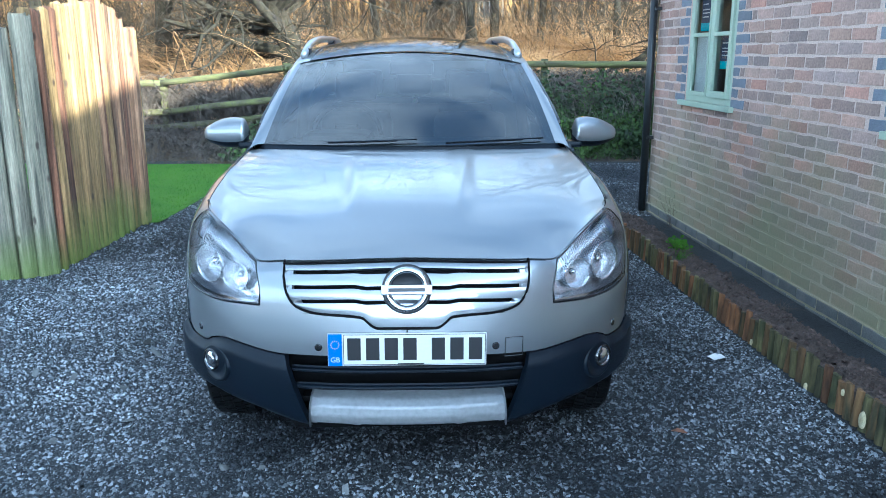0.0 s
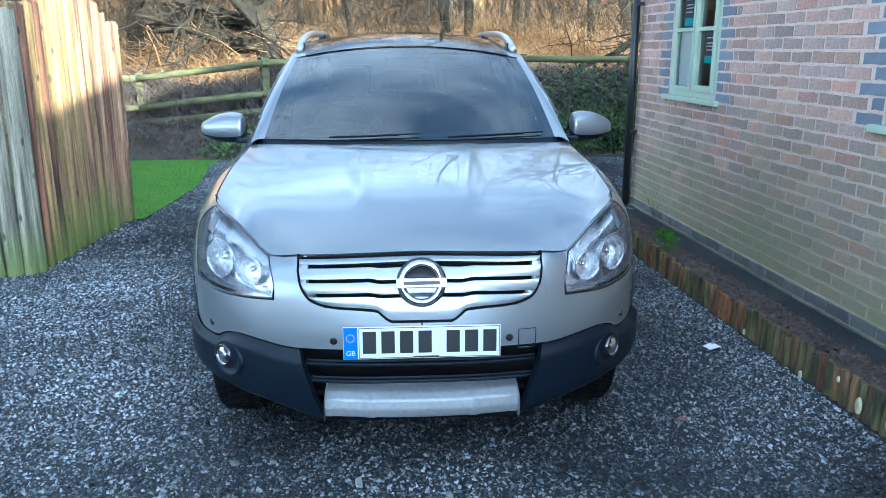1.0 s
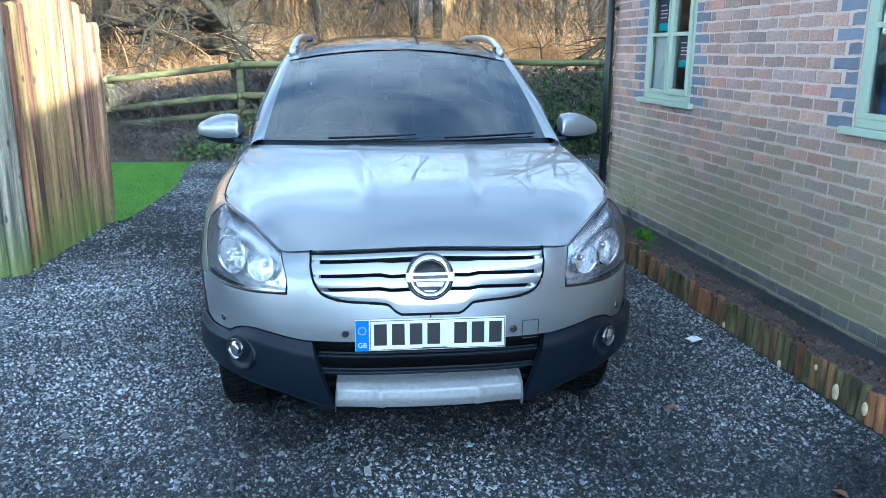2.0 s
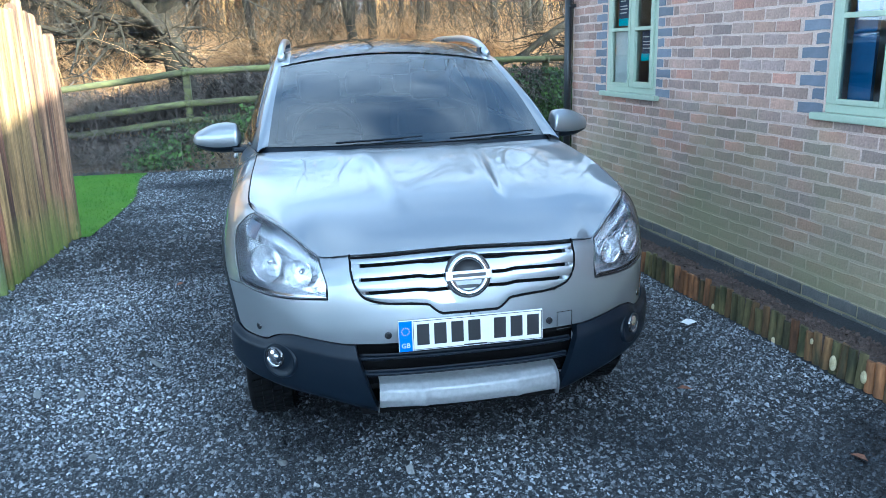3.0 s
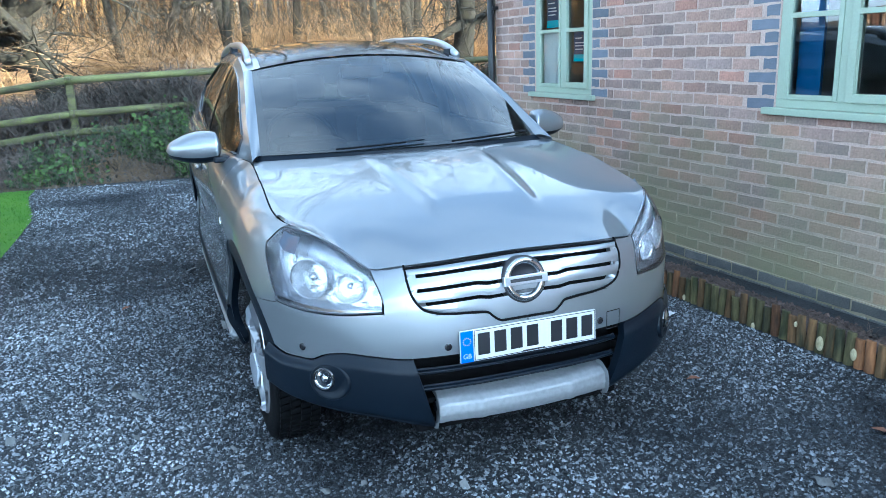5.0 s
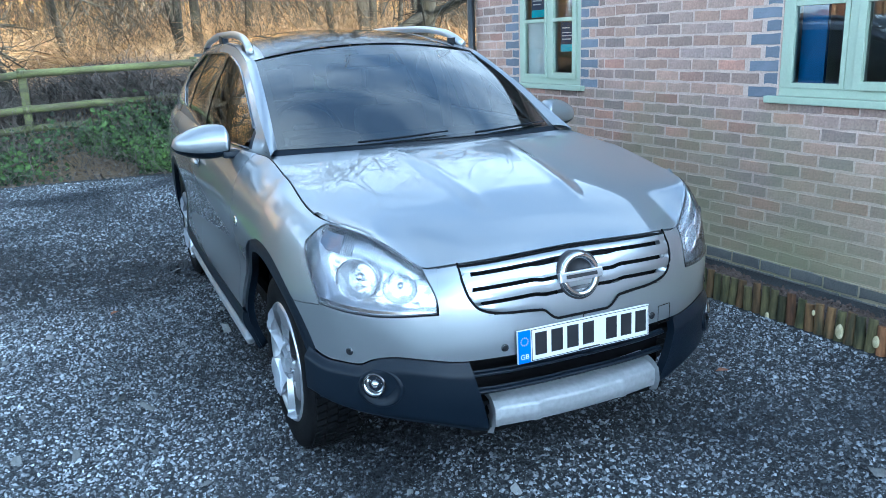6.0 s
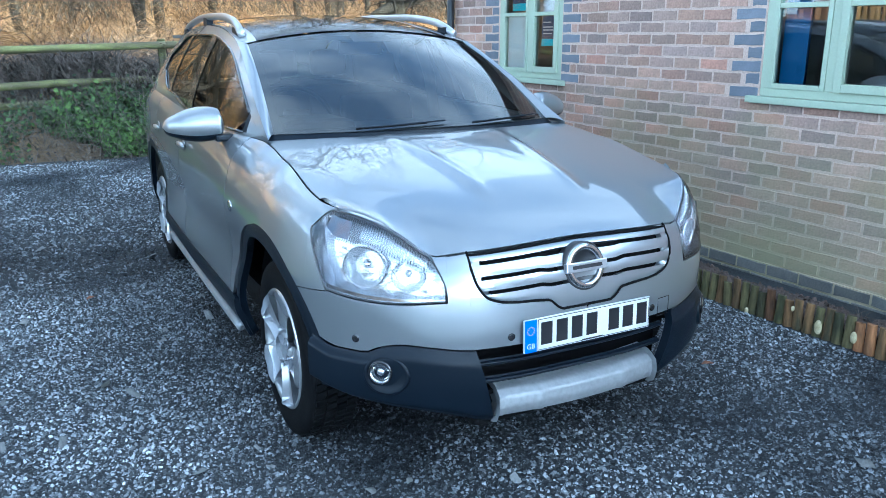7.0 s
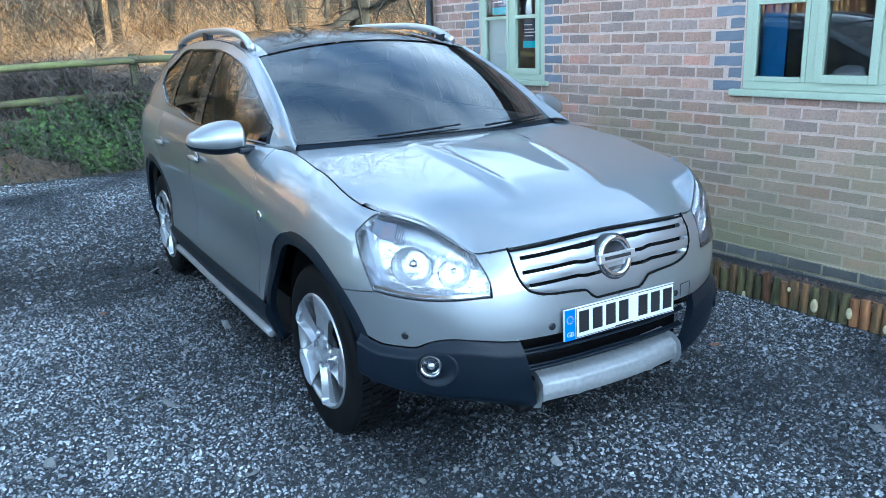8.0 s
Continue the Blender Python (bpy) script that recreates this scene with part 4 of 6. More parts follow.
def skid(f, v):
    w = 0.325 + 0.012 * v
    prof_y = (0.085, 0.030, 0.004, 0.0, 0.010, 0.05, 0.10)
    prof_z = (0.385, 0.378, 0.360, 0.325, 0.295, 0.280, 0.278)
    t = v * 6
    i = min(int(t), 5)
    k = t - i
    y, z = prof_y[i] * (1 - k) + prof_y[i + 1] * k, prof_z[i] * (1 - k) + prof_z[i + 1] * k
    dent = 0.006 * (smooth01(0.46, 0.50, abs(f)) - smooth01(0.55, 0.59, abs(f)))
    return f * w, y - 0.004 + 0.03 * f * f - dent, z


skid_plate = patch("skid_plate", skid, steps(-1, 1, 61), steps(0, 1, 25), M_SKID, CAR, "scuffed dull silver skid plate", skirt=0.02)
for f in (-1, 1):
    lip = [skid(f, v) for v in steps(0, 1, 13)]
    cap = [(x - 0.003 * f, y + 0.002, z) for x, y, z in lip] + [(0.30 * f, 0.14, 0.30), (0.30 * f, 0.14, 0.37)]
    pydata("end_cap", cap, [tuple(range(len(cap)))], M_SKID, skid_plate)
    band = [[(0.93 * f, v), (0.985 * f, v)] for v in steps(0, 1, 13)]
    bv = [(x, y - 0.004, z) for row in band for x, y, z in (skid(*q) for q in row)]
    pydata("end_band", bv, [(2 * i, 2 * i + 1, 2 * i + 3, 2 * i + 2) for i in range(12)], M_SKID, skid_plate)
part("skid_bracket", boxed(-0.312, 0.312, 0.060, 0.14, 0.290, 0.362, bevel=0.006), M_BLACK, CAR)
part("underbody", boxed(-0.50, 0.50, 0.35, 4.2, 0.24, 0.34, bevel=0.04), M_DARK, CAR)
part("front_floor", boxed(-0.40, 0.40, 0.06, 0.6, 0.255, 0.30, bevel=0.02), M_DARK, CAR)

# grille
def grille_fill(s, v):
    lo, hi = grille_low(s), edge_z(s) - 0.004
    x, y, z = P(s, lo + (hi - lo) * v)
    return x, y + 0.035, z


for side in (-1, 1):
    # shade behind the bars, painted as a near-black sheet
    g = patch("grille_back", grille_fill, steps(0, S_GR, 30), steps(0, 1, 12), M_DARK, CAR, "near-black sheet painting the shade behind the grille bars", side=side)
    rim_s = steps(0, S_GR, 36)
    rim = [Vector(P(s, grille_low(s))) for s in rim_s] + [Vector(P(s, edge_z(s) - 0.010)) for s in reversed(rim_s)]
    tube_part("grille_rim", [(p.x * side, p.y - 0.001, p.z) for p in rim], 0.0040, M_DARK, CAR, seg=8)

    def slat_bounds(k, x):
        lift = 0.007 * (1 - smooth01(0.13, 0.18, x))
        table = ((0.829, 0.845), (0.784, 0.817), (0.739, 0.772), (0.690, 0.727))
        lo, hi = table[k]
        bow = -0.010 * (x / 0.42)
        return lo + bow * (k < 3) - (lift if k else 0), hi + bow - (lift if k > 1 else lift * (k == 1) * 0.6)
    for k in range(4):
        xmax = (0.424, 0.420, 0.408, 0.385)[k]

        def slat(x, v, k=k):
            lo, hi = slat_bounds(k, x)
            s = sx(x)
            lo, hi = max(lo, grille_low(s) + 0.004), min(hi, edge_z(s) - 0.008)
            if k == 3:
                lo = grille_low(s) + 0.004
            hi = max(hi, lo + 0.002)
            px, py, pz = P(s, lo + (hi - lo) * v)
            return px, py + 0.001 - 0.0015 * math.sin(math.pi * v), pz
        patch("slat", slat, steps(0.0, xmax, 44), steps(0, 1, 8), M_PAINT, g, "silver horizontal grille bar", skirt=0.03, side=side)
    # closed outer ends of the slots
    def cheek(u, v):
        x = 0.385 + 0.036 * u
        s = sx(x)
        lo, hi = grille_low(s) + 0.004, edge_z(s) - 0.010
        px, py, pz = P(s, lo + (hi - lo) * v)
        return px, py + 0.006, pz
    patch("cheek", cheek, steps(0, 1, 8), steps(0, 1, 10), M_PAINT, g, skirt=0.02, side=side)

# badge: a plain chrome ring and bar on black
BADGE = pose(0, 0.044, 0.762, -13, 0, 0)


def turned(profile, seg=40):
    """Turned about local Y."""
    verts, faces = [], []
    k = len(profile)
    for s in range(seg):
        t = 2 * math.pi * s / seg
        for y, r in profile:
            verts.append((r * math.cos(t), y, r * math.sin(t)))
    for s in range(seg):
        s2 = (s + 1) % seg
        for i in range(k - 1):
            faces.append((s * k + i, s * k + i + 1, s2 * k + i + 1, s2 * k + i))
    return verts, faces


def turned_part(name, profile, m, material, parent, label="", seg=40):
    v, f = turned(profile, seg)
    return pydata(name, [tuple(m @ Vector(p)) for p in v], f, material, parent, label, True)


badge = turned_part("badge", [(0.03, 0.083), (-0.012, 0.083), (-0.016, 0.079), (-0.016, 0.070), (-0.010, 0.066), (-0.010, 0.0)], BADGE, M_INK, CAR, "round black and chrome maker's badge")
turned_part("badge_ring", [(-0.010, 0.076), (-0.020, 0.075), (-0.026, 0.069), (-0.026, 0.060), (-0.020, 0.054), (-0.008, 0.052)], BADGE, M_CHROME, badge, "chrome ring")
part("badge_bar", boxed(-0.083, 0.083, -0.031, -0.012, -0.016, 0.016, bevel=0.003, m=BADGE), M_ALLOY, badge, "chrome cross bar")
bar_marks = bmesh.new()
box(bar_marks, -0.060, 0.060, -0.0325, -0.031, -0.006, 0.006, m=BADGE)
part("badge_mark", bar_marks, M_INK, badge, "plain dark band")

# number plate, with bars for the registration
PLATE = pose(0, -0.008, 0.573, -2, 0, 0)
plate = part("number_plate", boxed(-0.26, 0.26, -0.004, 0.004, -0.0555, 0.0555, bevel=0.002, m=PLATE), M_WHITE, CAR, "white number plate with a blue band")
part("plate_backing", boxed(-0.235, 0.235, 0.004, 0.045, -0.045, 0.045, m=PLATE), M_BLACK, plate)
part("country_band", boxed(-0.2585, -0.213, -0.0055, -0.004, -0.0545, 0.0545, m=PLATE), M_BLUE, plate, "blue country band")
lettering("country_letters", "GB", 0.024, PLATE @ pose(-0.236, -0.0062, -0.034, 90, 0, 0), M_WHITE, plate, "white letters GB")
ring = bmesh.new()
for k in range(12):
    a = k * math.pi / 6
    box(ring, -0.236 + 0.013 * math.cos(a) - 0.0016, -0.236 + 0.013 * math.cos(a) + 0.0016, -0.0062, -0.0055, 0.018 + 0.013 * math.sin(a) - 0.0016, 0.018 + 0.013 * math.sin(a) + 0.0016, m=PLATE)
part("star_ring", ring, M_AMBER, plate, "ring of small yellow marks")
for x0 in (-0.196, -0.135, -0.074, -0.013, 0.080, 0.141, 0.202):
    part("plate_bar", boxed(x0, x0 + 0.044, -0.0055, -0.004, -0.036, 0.040, m=PLATE), M_INK, plate, "black bar")
part("plate_footer", boxed(-0.03, 0.055, -0.0052, -0.004, -0.052, -0.047, m=PLATE), M_INK, plate)
border = bmesh.new()
for b in ((-0.209, 0.257, 0.0505, 0.0525), (-0.209, 0.257, -0.0525, -0.0505), (-0.209, -0.207, -0.0525, 0.0525), (0.255, 0.257, -0.0525, 0.0525)):
    box(border, b[0], b[1], -0.0052, -0.004, b[2], b[3], m=PLATE)
part("plate_border", border, M_INK, plate)

# parking sensors, fog lamps, tow-eye cover
for side in (-1, 1):
    for x, z in ((0.293, 0.574), (0.736, 0.574)):
        s = sx(x)
        px, py, pz = P(s, z)
        n = plan(s)[2]
        m = Matrix.Translation((px * side, py, pz)) @ Matrix.Rotation(math.atan2(n.x * side, -n.y), 4, "Z")
        turned_part("parking_sensor", [(0.01, 0.0125), (-0.003, 0.0125), (-0.004, 0.010), (-0.003, 0.0)], m, M_GLOSSBLACK, CAR, seg=18)
    s = sx(0.675)
    px, py, pz = P(s, 0.472)
    n = plan(s)[2]
    m = Matrix.Translation(((px + n.x * 0.019) * side, py + n.y * 0.019, pz)) @ Matrix.Rotation(math.atan2(n.x * side, -n.y), 4, "Z") @ pose(0, 0, 0, -4, 0, 0)
    fog = turned_part("fog_lamp", [(0.02, 0.080), (0.004, 0.076), (0.000, 0.069), (0.007, 0.060), (0.007, 0.034)], m @ Matrix.Translation((-0.018 * side, 0, -0.004)) @ Matrix.Diagonal((1, 1, 0.85, 1)), M_BLACK, CAR, "round fog lamp in a black surround", 36)
    turned_part("fog_reflector", [(-0.002, 0.034), (0.003, 0.028), (0.007, 0.014), (0.002, 0.012), (0.000, 0.0)], m @ Matrix.Translation((0, 0, 0.006)), M_REFLECTOR, fog, "silver reflector", 28)
    turned_part("fog_lens", [(0.004, 0.034), (-0.005, 0.026), (-0.008, 0.012), (-0.009, 0.0)], m @ Matrix.Translation((0, 0, 0.006)), M_COVER, fog, "clear domed lens", 28).visible_shadow = False
    turned_part("fog_ring", [(0.012, 0.039), (-0.006, 0.038), (-0.006, 0.034), (0.006, 0.033)], m @ Matrix.Translation((0, 0, 0.006)), M_GLOSSBLACK, fog, "", 32)
tow = []
for a, b in (((0.325, 0.535), (0.385, 0.535)), ((0.385, 0.535), (0.385, 0.60)), ((0.385, 0.60), (0.325, 0.60)), ((0.325, 0.60), (0.325, 0.535))):
    tow += [Vector(P(sx(a[0] + (b[0] - a[0]) * t), a[1] + (b[1] - a[1]) * t)) for t in steps(0, 1, 8)]
tube_part("tow_cover_seam", [(p.x, p.y + 0.0005, p.z) for p in tow], 0.0016, M_GLOSSBLACK, CAR, seg=6)

# headlamps
def lamp_top(s):
    return lamp_brow(s)


def lamp_bottom(s):
    if s <= S_LAMP_OUT:
        return lamp_low(s)
    return lamp_back(s) + 0.003


def lamp_lead(s):
    return 0.12 + 0.88 * min(max((s - S_LAMP_IN) / 0.044, 0.0), 1.0) ** 0.6


def lamp_skin(s, v, back=0.0):
    lo, hi = lamp_bottom(s), lamp_top(s)
    hi = max(hi, lo + 0.001)
    hi = lo + (hi - lo) * lamp_lead(s)
    x, y, z = P(s, lo + (hi - lo) * v)
    n = plan(s)[2]
    return x - n.x * back, y - n.y * back, z


for side in (-1, 1):
    lamp_cols = cols(26, S_LAMP_IN + 0.004, S_LAMP_IN + 0.05, S_LAMP_OUT, S_LAMP_FAR - 0.002)
    lamp = patch("headlamp", lambda s, v: lamp_skin(s, v, 0.055), lamp_cols, steps(0, 1, 14), M_LAMPBACK, CAR, "large clear swept-back headlamp", side=side)
    loop = [lamp_skin(s, 0.0) for s in lamp_cols] + [lamp_skin(s, 1.0) for s in reversed(lamp_cols)]
    loop.append(loop[0])
    tube_part("lamp_seal", [(p[0] * side, p[1] + 0.001, p[2]) for p in loop], 0.0032, M_GLOSSBLACK, lamp, seg=6)

    ends = [(c, 0.0) for c in lamp_cols] + [(c, 1.0) for c in reversed(lamp_cols)] + [(lamp_cols[0], 0.0)]
    patch("lamp_bezel", lambda i, v: lamp_skin(*ends[int(i)], 0.055 * v), list(range(len(ends))), steps(0, 1, 4), M_LAMPBACK, lamp, "bright inner bezel", side=side)
    patch("lamp_cover", lambda s, v: lamp_skin(s, v, -0.001), lamp_cols, steps(0, 1, 14), M_COVER, lamp, "clear lens", side=side).visible_shadow = False
    patch("lamp_corner", ruled(lambda s: lamp_low(s) + (lamp_top(s) - lamp_low(s)) * lamp_lead(s) + 0.005, lambda s: max(edge_z(s) - 0.005, lamp_low(s) + (lamp_top(s) - lamp_low(s)) * lamp_lead(s) + 0.006)), steps(S_LAMP_IN, S_LAMP_IN + 0.057, 16), steps(0, 1, 8), M_PAINT, CAR, side=side)
    # two round reflector bowls with bulbs, and the ribbed upper strip
    for s, z, r in ((0.535, 0.805, 0.068), (0.395, 0.780, 0.052)):
        px, py, pz = P(s, z)
        n = plan(s)[2]
        face = Matrix.Translation(((px - n.x * 0.022) * side, py - n.y * 0.022, pz)) @ Matrix.Rotation(math.atan2(n.x * side, -n.y) * 0.75, 4, "Z")
        bowl = turned_part("lamp_bowl", [(-0.004, r), (0.0, r * 0.94), (0.025, r * 0.80), (0.05, r * 0.5), (0.058, r * 0.2), (0.058, 0)], face, M_BOWL, lamp, "round mirrored bowl", 18)
        bowl.data.shade_flat()
        turned_part("bulb_cap", [(0.05, r * 0.22), (0.022, r * 0.20), (0.016, r * 0.14), (0.014, 0.0)], face, M_BRIGHT, bowl, "", 20)
        turned_part("bowl_ring", [(-0.003, r * 1.04), (-0.006, r * 1.02), (-0.003, r * 0.99)], face, M_CHROME, bowl, "", 36)
    for k in range(40):
        s = S_LAMP_IN + 0.05 + k * 0.0083
        lo, hi = lamp_bottom(s), lamp_top(s)
        a, b = Vector(lamp_skin(s + 0.008, 0.66, 0.012)), Vector(lamp_skin(s, 0.965, 0.008))
        if b.z - a.z > 0.012:
            tube_part("lens_rib", [(q.x * side, q.y, q.z) for q in (a, b)], 0.0015, M_CHROME, lamp, seg=6)
    patch("lamp_rim", lambda s, v: lamp_skin(s, 0.015 + 0.05 * v, 0.006), lamp_cols[:52], steps(0, 1, 4), M_BRIGHT, lamp, "bright lower rim", side=side)
    patch("indicator_lens", lambda s, v: lamp_skin(s, 0.70 + 0.22 * v, 0.010), steps(0.60, 0.69, 12), steps(0, 1, 6), M_INDICATOR, lamp, "grey-blue indicator lens", side=side)
    part("indicator_bulb", boxed(-0.03, 0.03, -0.004, 0.004, -0.012, 0.012, bevel=0.003, m=Matrix.Translation((0.725 * side, 0.40, 0.925)) @ Matrix.Rotation(0.9 * side, 4, "Z")), M_CHROME, lamp, "clear indicator bulb")

# near-black tube in the panel gap, standing in for its shade
for side in (-1, 1):
    gap_path = [Vector(P(s, edge_z(s) - 0.002)) for s in steps(S_LAMP_TOP + 0.002, sy(1.19), 40)]
    tube_part("bonnet_gutter", [((p.x - 0.003) * side, p.y, p.z - 0.004) for p in gap_path], 0.0042, M_DARK, CAR, "near-black strip painting the shade in the gap beside the bonnet", seg=8)

# windscreen, roof, greenhouse
side_z = spline((1.14, 1.09), (1.30, 1.165), (1.6, 1.315), (2.0, 1.474), (2.4, 1.535), (2.8, 1.552), (3.2, 1.542), (3.6, 1.508), (4.0, 1.43), (4.3, 1.29), (4.45, 1.16))
side_x = spline((1.14, 0.730), (1.4, 0.705), (2.0, 0.628), (2.6, 0.596), (3.4, 0.57), (4.0, 0.57), (4.45, 0.64))


def belt(y):
    return P(sy(y), edge_z(sy(y)))


def house(y, z):
    """The side of the cabin above the belt line."""
    bx, by, bz = belt(y)
    tx, tz = side_x(y), side_z(y)
    t = min(max((z - bz) / max(tz - bz, 1e-4), 0), 1)
    return bx + (tx - bx) * (0.55 * t + 0.45 * t * t), by, bz + (tz - bz) * t


def crown(y):
    return 0.074 - 0.018 * smooth01(1.9, 2.8, y)


def screen(f, v):
    a = abs(f)
    x0, y0, z0 = 0.680 * a, 1.05 + 0.19 * a * a, 1.118 - 0.012 * a * a
    yt = 1.90 + 0.02 * a * a
    x1, y1, z1 = 0.592 * a, yt, side_z(yt) + crown(yt) * (1 - (0.592 * a / side_x(yt)) ** 2)
    bow = 0.022 * math.sin(math.pi * v)
    return math.copysign(x0 + (x1 - x0) * v, f), y0 + (y1 - y0) * v - bow * 0.4, z0 + (z1 - z0) * v + bow


windscreen = patch("windscreen", lambda f, v: screen(f, v), steps(-1, 1, 41), steps(0, 1, 21), M_SCREEN, CAR, "clear windscreen with a dark border")
windscreen.visible_shadow = False
for name, fn, us, vs in (("screen_border", lambda f, v: screen(f, 0.0 + 0.035 * v), steps(-1, 1, 41), steps(0, 1, 4)),
                         ("screen_border", lambda f, v: screen(f, 0.955 + 0.045 * v), steps(-1, 1, 41), steps(0, 1, 4)),
                         ("screen_border", lambda u, v: screen(-1 + 0.05 * u, v), steps(0, 1, 4), steps(0, 1, 21)),
                         ("screen_border", lambda u, v: screen(0.95 + 0.05 * u, v), steps(0, 1, 4), steps(0, 1, 21)),
                         ("sensor_patch", lambda u, v: screen(-0.17 + 0.34 * u, 0.86 + 0.10 * v), steps(0, 1, 8), steps(0, 1, 6))):
    patch(name, fn, us, vs, M_DASH, windscreen, lift=-0.002)


def cowl(f, v):
    a = abs(f)
    x, y, z = bonnet(f, 1.0)
    p = Vector((x, y + 0.012, z - 0.018)).lerp(Vector(screen(f, 0.02)), v)
    return p.x, p.y, p.z - 0.004 * math.sin(math.pi * v)


patch("cowl", cowl, steps(-1, 1, 41), steps(0, 1, 8), M_BLACK, CAR, "black plastic cowl below the windscreen")
for side in (-1, 1):
    def pillar(t, v):
        y = 1.15 + 0.78 * t
        a = Vector((side_x(y), y, side_z(y)))
        b = Vector(screen(1.0, min(max((y - 1.24) / 0.68, 0), 1)))
        p = a.lerp(b, v)
        return p.x, p.y, p.z + 0.008 * math.sin(math.pi * v)
    patch("a_pillar", pillar, steps(0, 1, 30), steps(0, 1, 8), M_PAINT, CAR, skirt=0.0, side=side)
    # cabin side: strips below and above the windows, pillars between
    win_low = lambda y: belt(y)[2] + 0.014 + 0.035 * smooth01(2.5, 3.1, y) + 0.10 * smooth01(3.2, 3.62, y)
    win_top = lambda y: min(side_z(y) - 0.042, 1.500) - 0.09 * smooth01(3.30, 3.60, y)
    W0, W1, W2, W3, W4, W5 = 1.42, 2.36, 2.50, 3.11, 3.19, 3.60
    strips = ((1.15, 4.45, lambda y: belt(y)[2], lambda y: min(win_low(y), side_z(y))), (1.15, 4.45, lambda y: max(win_top(y), min(win_low(y), side_z(y))), lambda y: side_z(y)))
    for y0, y1, lo, hi in strips:
        patch("window_frame", lambda y, v, lo=lo, hi=hi: house(y, lo(y) + (hi(y) - lo(y)) * v), steps(y0, y1, 60), steps(0, 1, 6), M_PAINT, CAR, side=side)
    for name, y0, y1, material in (("quarter_post", 1.15, 1.39, M_PAINT), ("mirror_corner", 1.39, W0, M_BLACK), ("b_pillar", W1, W2, M_GLOSSBLACK), ("c_pillar", W3, W4, M_GLOSSBLACK), ("d_pillar", W5, 4.45, M_PAINT)):
        patch(name, lambda y, v: house(y, win_low(y) + (max(win_top(y), win_low(y)) - win_low(y)) * v), steps(y0, y1, 12), steps(0, 1, 10), material, CAR, side=side)
    for y0, y1 in ((W0, W1), (W2, W3), (W4, W5)):
        g = patch("side_window", lambda y, v: house(y, win_low(y) + (max(win_top(y), win_low(y) + 0.01) - win_low(y)) * v), steps(y0, y1, 16), steps(0, 1, 12), M_PRIVACY, CAR, "tinted side window", side=side, lift=-0.004)
        g.visible_shadow = False
    seal = [house(y, win_low(y)) for y in steps(W0, W5, 30)] + [house(y, max(win_top(y), win_low(y))) for y in steps(W5, W0, 40)]
    tube_part("window_seal", [(p[0] * side + 0.001 * side, p[1], p[2]) for p in seal], 0.007, M_GLOSSBLACK, CAR, seg=6)
    # roof rail
    rail_z = spline((2.02, 1.500), (2.10, 1.535), (2.25, 1.572), (2.6, 1.598), (3.1, 1.602), (3.5, 1.575), (3.68, 1.545), (3.80, 1.495))
    rail = tube_part("roof_rail", [((side_x(y) - 0.035) * side, y, rail_z(y)) for y in steps(2.02, 3.80, 46)], [0.020] * 46, M_ALLOY, CAR, "satin silver roof rail", 12)
    for y in (2.12, 3.0, 3.70):
        part("rail_foot", boxed((side_x(y) - 0.055) * side if side > 0 else (side_x(y) - 0.015) * side, (side_x(y) - 0.015) * side if side > 0 else (side_x(y) - 0.055) * side, y - 0.05, y + 0.05, side_z(y) - 0.02, rail_z(y), bevel=0.008), M_BLACK, rail)


def roof(f, v):
    a = abs(f)
    y0 = 1.90 + 0.02 * a * a
    y = y0 + (4.35 - y0) * v
    x = side_x(y) * a
    return math.copysign(x, f), y, side_z(y) + crown(y) * (1 - a * a) + 0.004


patch("roof_glass", lambda f, v: roof(f * 0.86, v * 0.80), steps(-1, 1, 31), steps(0, 1, 40), M_ROOFGLASS, CAR, "dark panoramic glass roof", lift=0.002)
for side in (-1, 1):
    patch("roof_edge", lambda u, v: roof(0.862 + 0.138 * u, v), steps(0, 1, 8), steps(0, 1, 40), M_PAINT, CAR, side=side)
patch("roof_rear", lambda f, v: roof(f * 0.862, 0.802 + 0.198 * v), steps(-1, 1, 21), steps(0, 1, 8), M_PAINT, CAR)


def tail(f, v):
    a = abs(f)
    x, y, z = roof(f, 1.0)
    px, py, pz = P(3 - a * 0.9, 1.14)
    q = Vector((x, y, z)).lerp(Vector((math.copysign(px, f), py, pz)), v)
    return q


patch("rear_window", tail, steps(-1, 1, 17), steps(0, 1, 8), M_PRIVACY, CAR, "tinted rear window")

# wipers
for x0, x1 in ((0.03, -0.37), (0.62, 0.16)):
    pts = []
    for t in steps(0, 1, 10):
        q = Vector(screen((x0 + (x1 - x0) * t) / 0.68, 0.034 - 0.026 * t))
        pts.append((q.x, q.y - 0.008, q.z + 0.010))
    wiper = tube_part("wiper", pts, [0.0036 - 0.0012 * t for t in steps(0, 1, 10)], M_BLACK, CAR, "black wiper at rest", 8)
    tube_part("wiper_blade", [(p[0], p[1] + 0.001, p[2] - 0.004) for p in pts[2:]], 0.0030, M_DARK, wiper)

